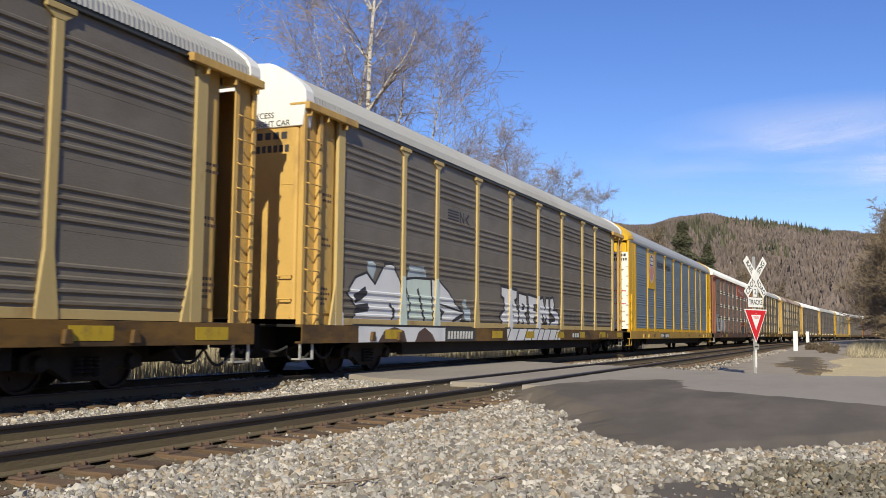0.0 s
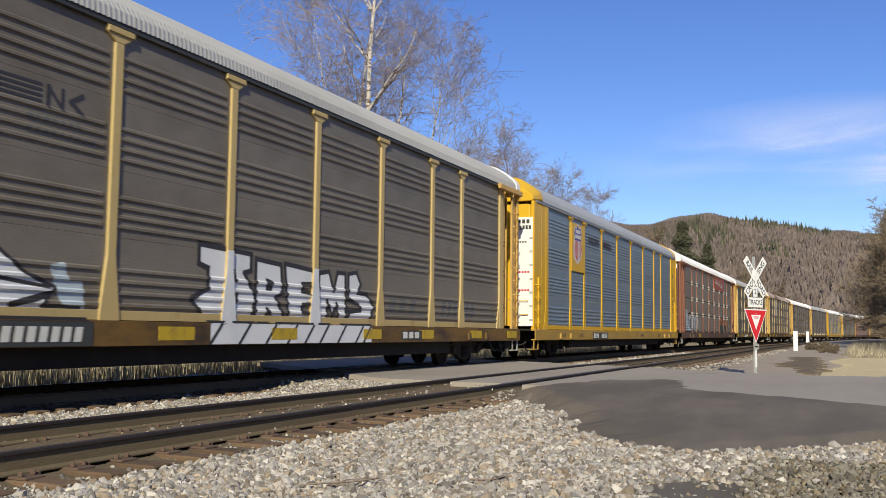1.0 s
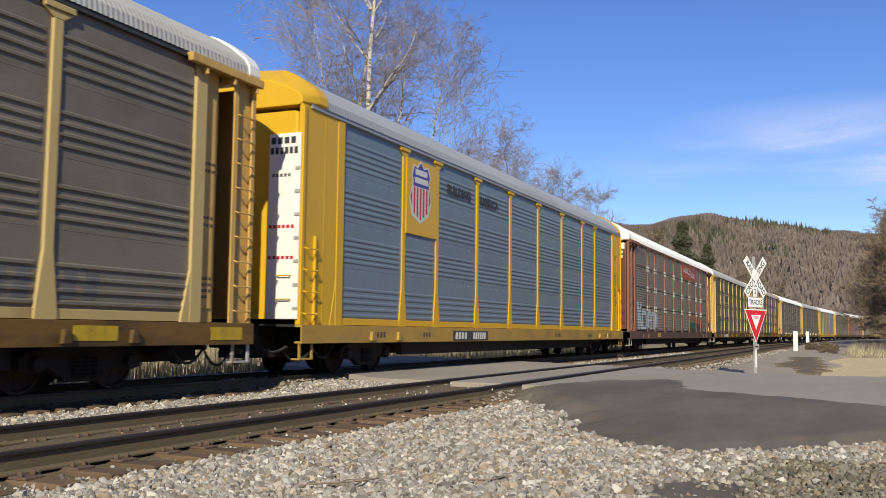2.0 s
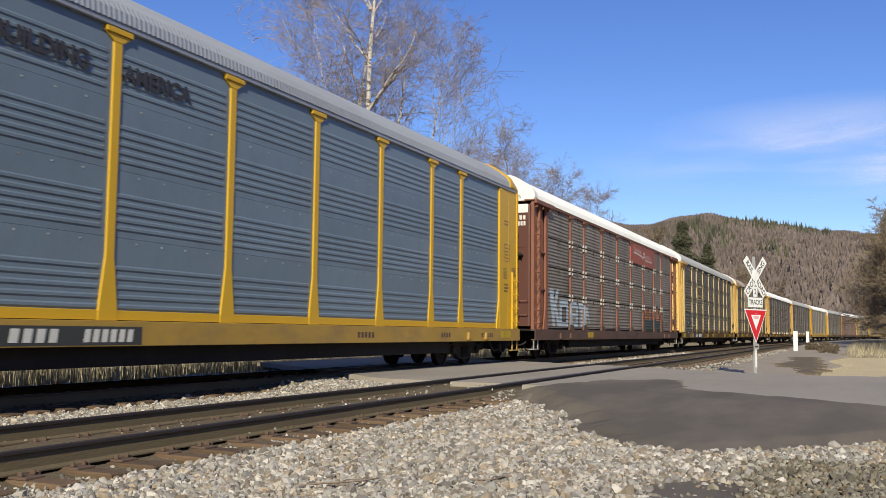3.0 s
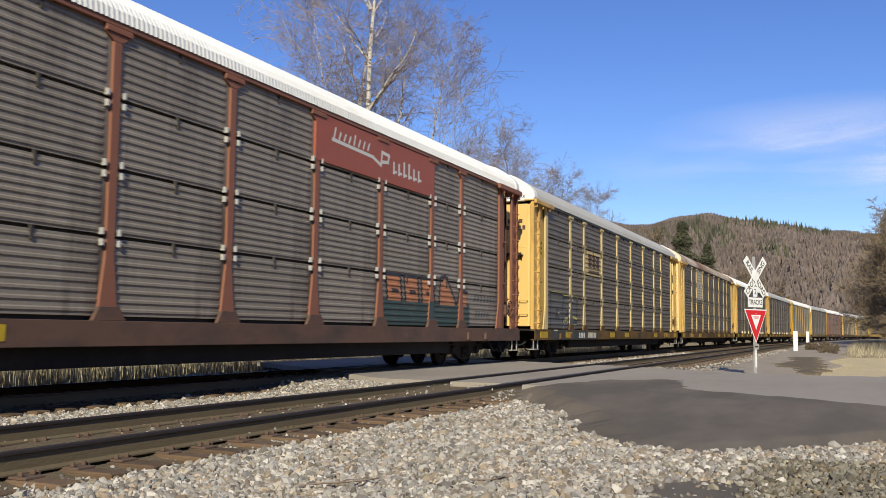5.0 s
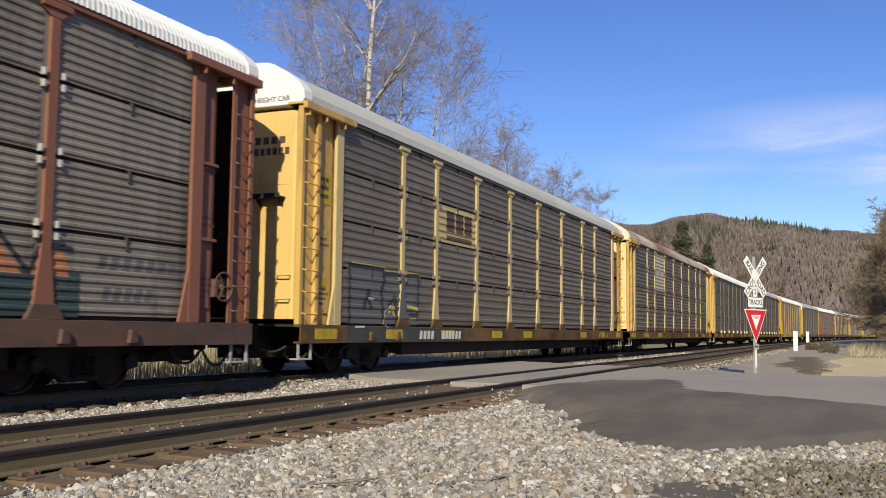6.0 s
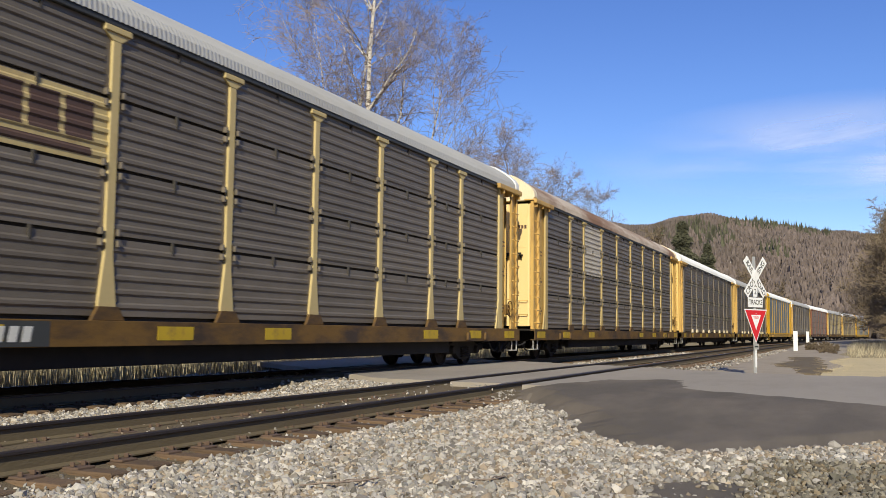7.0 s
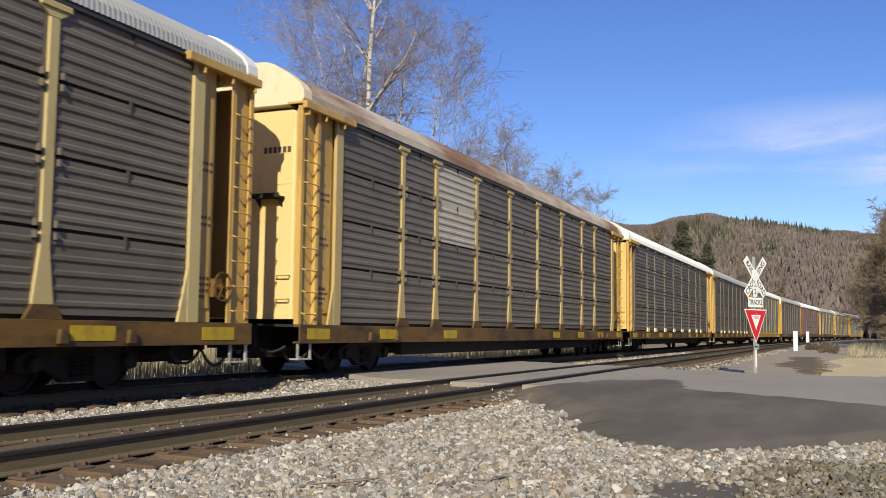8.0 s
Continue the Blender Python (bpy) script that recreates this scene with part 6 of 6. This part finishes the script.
end_bars(-HALF - 0.031, 4.58, 0.13, -1.35, -0.75, 4, "mark_black", car_c)
end_bars(-HALF - 0.031, 4.38, 0.13, -1.40, -0.75, 6, "mark_black", car_c)
end_bars(-HALF - 0.031, 3.9, 0.06, -1.25, -0.8, 5, "spray_grey", car_c)
end_bars(-HALF - 0.031, 2.9, 0.06, -1.35, -0.75, 6, "shield_red", car_c)
end_bars(-HALF - 0.031, 2.3, 0.06, -1.35, -0.75, 6, "shield_red", car_c)
for z in (1.3, 1.75, 2.2, 2.65, 3.1, 3.55, 4.0):
    part("door_clip", Shape().box(-HALF - 0.05, -HALF - 0.03, -1.46, -1.36, z, z + 0.06), "galv", car_c)

for x0, x1, z0, z1 in ((12.28, 12.78, 3.05, 3.58), (12.24, 12.54, 2.52, 2.84), (12.98, 13.38, 2.62, 2.9)):
    box_lines = Shape()
    for a, b, c0, d in ((x0, x1, z0, z0 + 0.018), (x0, x1, z1 - 0.018, z1), (x0, x0 + 0.018, z0 + 0.02, z1 - 0.02), (x1 - 0.018, x1, z0 + 0.02, z1 - 0.02)):
        box_lines.box(a, b, -1.474, -1.4705, c0, d)
    part("data_box", box_lines, "mark_brown", car_c, "thin dark outline of a data box")
    for k in range(4):
        zk = z0 + (z1 - z0) * (0.2 + 0.19 * k)
        bars("data_mark", x0 + 0.06, x1 - 0.05, zk, 0.035, 5, "mark_brown", car_c, -1.4695, 0.35)
for z, n in ((4.28, 5), (4.18, 4), (2.35, 4), (2.25, 5), (2.15, 4)):
    bars("data_mark", 12.3, 12.3 + 0.085 * n, z, 0.05, n, "mark_brown", car_c, -1.4695)
for x, n in ((-10.6, 4), (-8.0, 3), (3.0, 5), (7.4, 4), (10.2, 6)):
    bars("sill_mark", x, x + 0.16 * n, 0.83, 0.12, n, "mark_brown", car_c, SILL_Y - 0.001, 0.4)

# --- fourth car: red panel with pale script-like strokes, blue-white lettering, orange and teal bombing
part("emblem_panel", Shape().box(1.3, 7.05, WALL_Y - 0.052, WALL_Y, 4.28, 5.24), "red_panel", car_d, "oxide red emblem panel")
script = []
for k in range(8):
    script += stroke([(2.0 + 0.21 * k, 4.86), (2.06 + 0.21 * k, 4.98 + (0.06 if k in (0, 4) else 0))], 0.06)
script += stroke([(1.95, 4.80), (3.7, 4.74), (4.1, 4.62), (4.15, 4.92), (4.5, 4.9), (4.45, 4.74), (4.15, 4.70)], 0.075)
for k in range(6):
    script += stroke([(4.75 + 0.27 * k, 4.56), (4.75 + 0.27 * k, 4.76 + (0.08 if k in (2, 3) else 0))], 0.09) + stroke([(4.75 + 0.27 * k, 4.58), (4.88 + 0.27 * k, 4.58)], 0.06)
flat("emblem_script", script, "mark_white", car_d, WALL_Y - 0.055, "pale script-like emblem")
bl = [[(-11.6, 2.45), (-11.2, 1.12), (-10.9, 1.12), (-11.1, 2.45)], [(-11.1, 1.75), (-10.85, 1.75), (-10.4, 2.45), (-10.75, 2.45)], [(-11.0, 1.75), (-10.75, 1.9), (-10.2, 1.12), (-10.6, 1.12)],
      rect(-10.35, -9.25, 1.86, 2.12), rect(-10.35, -9.25, 1.12, 1.30), rect(-10.35, -10.05, 1.3, 1.9), rect(-9.5, -9.2, 1.3, 1.9),
      [(-9.1, 1.12), (-8.8, 1.12), (-8.7, 2.05), (-9.0, 2.05)], rect(-8.75, -8.1, 1.85, 2.08), rect(-8.7, -8.2, 1.5, 1.65), rect(-8.7, -8.1, 1.12, 1.3), rect(-8.2, -7.9, 1.15, 1.95),
      rect(-7.8, -6.95, 1.82, 2.05), rect(-7.55, -7.2, 1.12, 1.9), [(-6.9, 1.12), (-6.7, 1.12), (-6.45, 2.0), (-6.7, 1.9)], [(-6.5, 1.95), (-6.2, 1.5), (-6.1, 1.25), (-6.25, 1.3), (-6.6, 1.7)]]
for a, b in ((0, 3), (3, 7), (7, 12), (12, 14), (14, 16)):
    paint("graffiti", bl[a:b], "spray_blue", car_d, "fine", "ice-blue and white block letter in spray paint")
paint("graffiti", stroke([(-10.0, 1.35), (-10.0, 1.82), (-9.6, 1.82), (-9.6, 1.35), (-10.0, 1.35)], 0.07) + stroke([(-9.15, 2.1), (-9.15, 1.1)], 0.05) + stroke([(-7.85, 2.0), (-7.85, 1.1)], 0.05) + stroke([(-6.95, 2.0), (-6.95, 1.1)], 0.05), "spray_black", car_d, "fine", lift=0.007)
rib_paint(car_d, [-8.95], 2.05, "spray_blue", 1.3)
rib_paint(car_d, [-7.0], 2.0, "spray_blue", 1.4)
org = [rect(4.6 + 0.95 * k, 5.35 + 0.95 * k, 1.62, 2.2, -0.1) for k in range(3)] + [[(7.6, 1.6), (8.6, 1.6), (7.9, 2.3), (7.6, 2.1)], [(8.7, 1.6), (9.4, 1.6), (9.3, 1.95), (8.9, 1.95)]]
for q in org:
    paint("graffiti", [q], "spray_orange", car_d, "fine", "rusty orange block letter in spray paint", lift=0.005)
paint("graffiti", [rect(4.4, 9.6, 1.06, 1.66)], "spray_teal", car_d, "fine", "dark teal spray-painted band")
ob = []
for k in range(3):
    ob += stroke([(4.6 + 0.95 * k, 1.62), (4.5 + 0.95 * k, 2.22), (5.25 + 0.95 * k, 2.22), (5.35 + 0.95 * k, 1.62)], 0.08) + stroke([(4.85 + 0.95 * k, 1.85), (5.1 + 0.95 * k, 1.85)], 0.09)
ob += stroke([(7.5, 1.6), (7.6, 2.3), (7.95, 2.35), (8.7, 1.62), (8.9, 2.0), (9.4, 1.98)], 0.07)
paint("graffiti", ob, "spray_black", car_d, "fine", lift=0.009)
rib_paint(car_d, [7.0], 1.66, "spray_teal")
paint("graffiti", [rect(10.0 + 0.22 * k, 10.14 + 0.22 * k, 1.3, 1.5, 0.06) for k in range(5)] + [rect(9.9 + 0.25 * k, 10.05 + 0.25 * k, 1.75, 1.95, 0.06) for k in range(7)], "spray_grey", car_d, "fine")
end_text(car_d, "EXCESS HEIGHT CAR", 0.15, 5.40, -0.35, "mark_black")
part("end_band", Shape().box(-HALF + 0.008, -HALF + 0.02, -1.29, 1.29, 4.88, 5.165), "white", car_d, "white painted band on the end door")
end_bars(DOOR_X, 4.72, 0.14, -1.2, -0.95, 2, "mark_white", car_d)
end_bars(DOOR_X, 4.52, 0.14, -1.2, -0.6, 6, "mark_white", car_d)

# --- fifth car: tan emblem panel, dark spray-painted frame, sill plate
paint("emblem_panel", [rect(-6.91, -4.29, 3.22, 4.18)], "yellow_pale", car_e, "rows", "cream emblem panel", lift=0.006)
em = [rect(-6.35, -5.82, 3.52, 4.06), rect(-5.72, -5.2, 3.52, 4.06), rect(-5.1, -4.58, 3.52, 4.06)]
em += [rect(-6.35, -4.6, 3.30, 3.42)]
for q in em:
    paint("emblem", [q], "mark_brown", car_e, "rows", "faded brown emblem block", lift=0.009)
paint("graffiti", [rect(-11.55, -8.0, 1.07, 2.25)], "spray_grey", car_e, "rows", "dark grey spray-painted block", lift=0.004)
o2 = stroke([(-11.45, 1.1), (-11.45, 2.3), (-9.9, 2.28), (-9.9, 1.9), (-9.8, 2.2), (-8.05, 2.25), (-8.05, 1.3), (-8.5, 1.3)], 0.09) + stroke([(-10.8, 1.45), (-10.6, 1.75), (-10.5, 1.45)], 0.14) + stroke([(-10.0, 1.85), (-9.9, 1.2)], 0.12) + stroke([(-9.6, 1.5), (-9.3, 1.7), (-9.2, 1.2)], 0.1) + stroke([(-8.9, 2.2), (-9.2, 1.1)], 0.1)
paint("graffiti", o2, "spray_black", car_e, "rows", lift=0.008)
paint("graffiti", stroke([(-11.4, 2.36), (-9.85, 2.34), (-9.8, 2.27), (-8.0, 2.31)], 0.03) + stroke([(-9.6, 1.35), (-9.4, 1.45), (-9.35, 1.3)], 0.09) + stroke([(-8.6, 1.5), (-8.1, 1.45)], 0.09) + stroke([(-8.5, 1.2), (-8.2, 1.2)], 0.06), "spray_yellow", car_e, "rows", "lime-yellow spray highlights", lift=0.010)
rib_paint(car_e, [-8.95], 2.25, "spray_grey", 1.23)
paint("graffiti", stroke([(-10.6, 1.62), (-10.4, 1.6)], 0.06) + stroke([(-9.9, 1.0), (-9.8, 1.35), (-9.5, 1.5)], 0.03) + stroke([(-11.4, 1.0), (-11.0, 1.0)], 0.04), "mark_white", car_e, "rows", lift=0.012)
bars("sill_mark", -8.2, -7.3, 0.83, 0.2, 4, "mark_white", car_e, SILL_Y - 0.006, 0.35, 0.04)
bars("sill_mark", -6.85, -5.55, 0.83, 0.2, 6, "mark_white", car_e, SILL_Y - 0.006, 0.35, 0.04)
paint("sill_plate", [rect(-11.7, -5.3, 0.67, 1.0)], "dark_paint", car_e, "rows", "dark paint over the sill", lift=0.003)
part("placard", Shape().box(-12.72, -12.25, -1.405, -1.395, 3.45, 4.1), "reflector", car_e, "yellow placard on the corner panel")
part("placard", Shape().box(-12.72, -12.35, -1.405, -1.395, 1.75, 1.98), "reflector", car_e, "small yellow placard")
bars("placard_mark", -12.66, -12.32, 3.95, 0.08, 3, "mark_black", car_e, -1.4055)
bars("placard_mark", -12.66, -12.32, 3.78, 0.08, 5, "mark_black", car_e, -1.4055)
bars("placard_mark", -12.66, -12.32, 3.61, 0.08, 4, "mark_black", car_e, -1.4055)
end_text(car_e, "EXCESS HEIGHT CAR", 0.14, 5.40, -0.55, "mark_black")
end_bars(DOOR_X, 4.60, 0.14, -1.1, -0.35, 4, "mark_brown", car_e)
end_bars(DOOR_X, 4.38, 0.14, -1.2, -0.35, 6, "mark_brown", car_e)

# --- sixth car: pale repainted patch
paint("repainted_patch", [rect(-6.9, -4.3, 3.22, 5.25)], "patch", car_f, "rows", "pale repainted patch", lift=0.004)
end_bars(DOOR_X, 4.40, 0.12, -1.25, -0.6, 6, "mark_brown", car_f)


# --- dark step boards across the leading ends
for car in (car_d, car_e, car_f):
    board = Shape().box(-HALF - 0.20, -HALF + 0.018, -1.14, -0.50, 3.44, 3.475)
    board.box(-HALF - 0.20, -HALF - 0.185, -1.14, -0.50, 3.475, 3.53)
    for y in (-1.08, -0.58):
        board.prism([(-HALF + 0.018, 3.44), (-HALF - 0.17, 3.44), (-HALF + 0.018, 3.28)], y - 0.012, y + 0.012)
    part("step_board", board, "black", car, "dark steel step board on the end")


# ================= motion =================
FIRST_CENTRE = 29.0


def on_line(x):
    """Pose of a car whose middle is x metres along the line."""
    a, b = x - 10.06, x + 10.06
    ya, yb = TRAIN_TRACK + float(bend(a)), TRAIN_TRACK + float(bend(b))
    return pose(x, (ya + yb) / 2, 0, rz=math.degrees(math.atan2(yb - ya, b - a)))


def motions():
    for car, index in ALL_CARS:
        walk(car, [(0.25 * k, on_line(FIRST_CENTRE + PITCH_LEN * index - SPEED * 0.25 * k)) for k in range(33)])
    turn = math.degrees(SPEED / FPS / 0.424)
    for wheelset, wx in ALL_WHEELSETS:
        walk(wheelset, [(k / FPS, pose(wx, 0, 0.42, ry=-turn * k)) for k in range(241)])


motions()
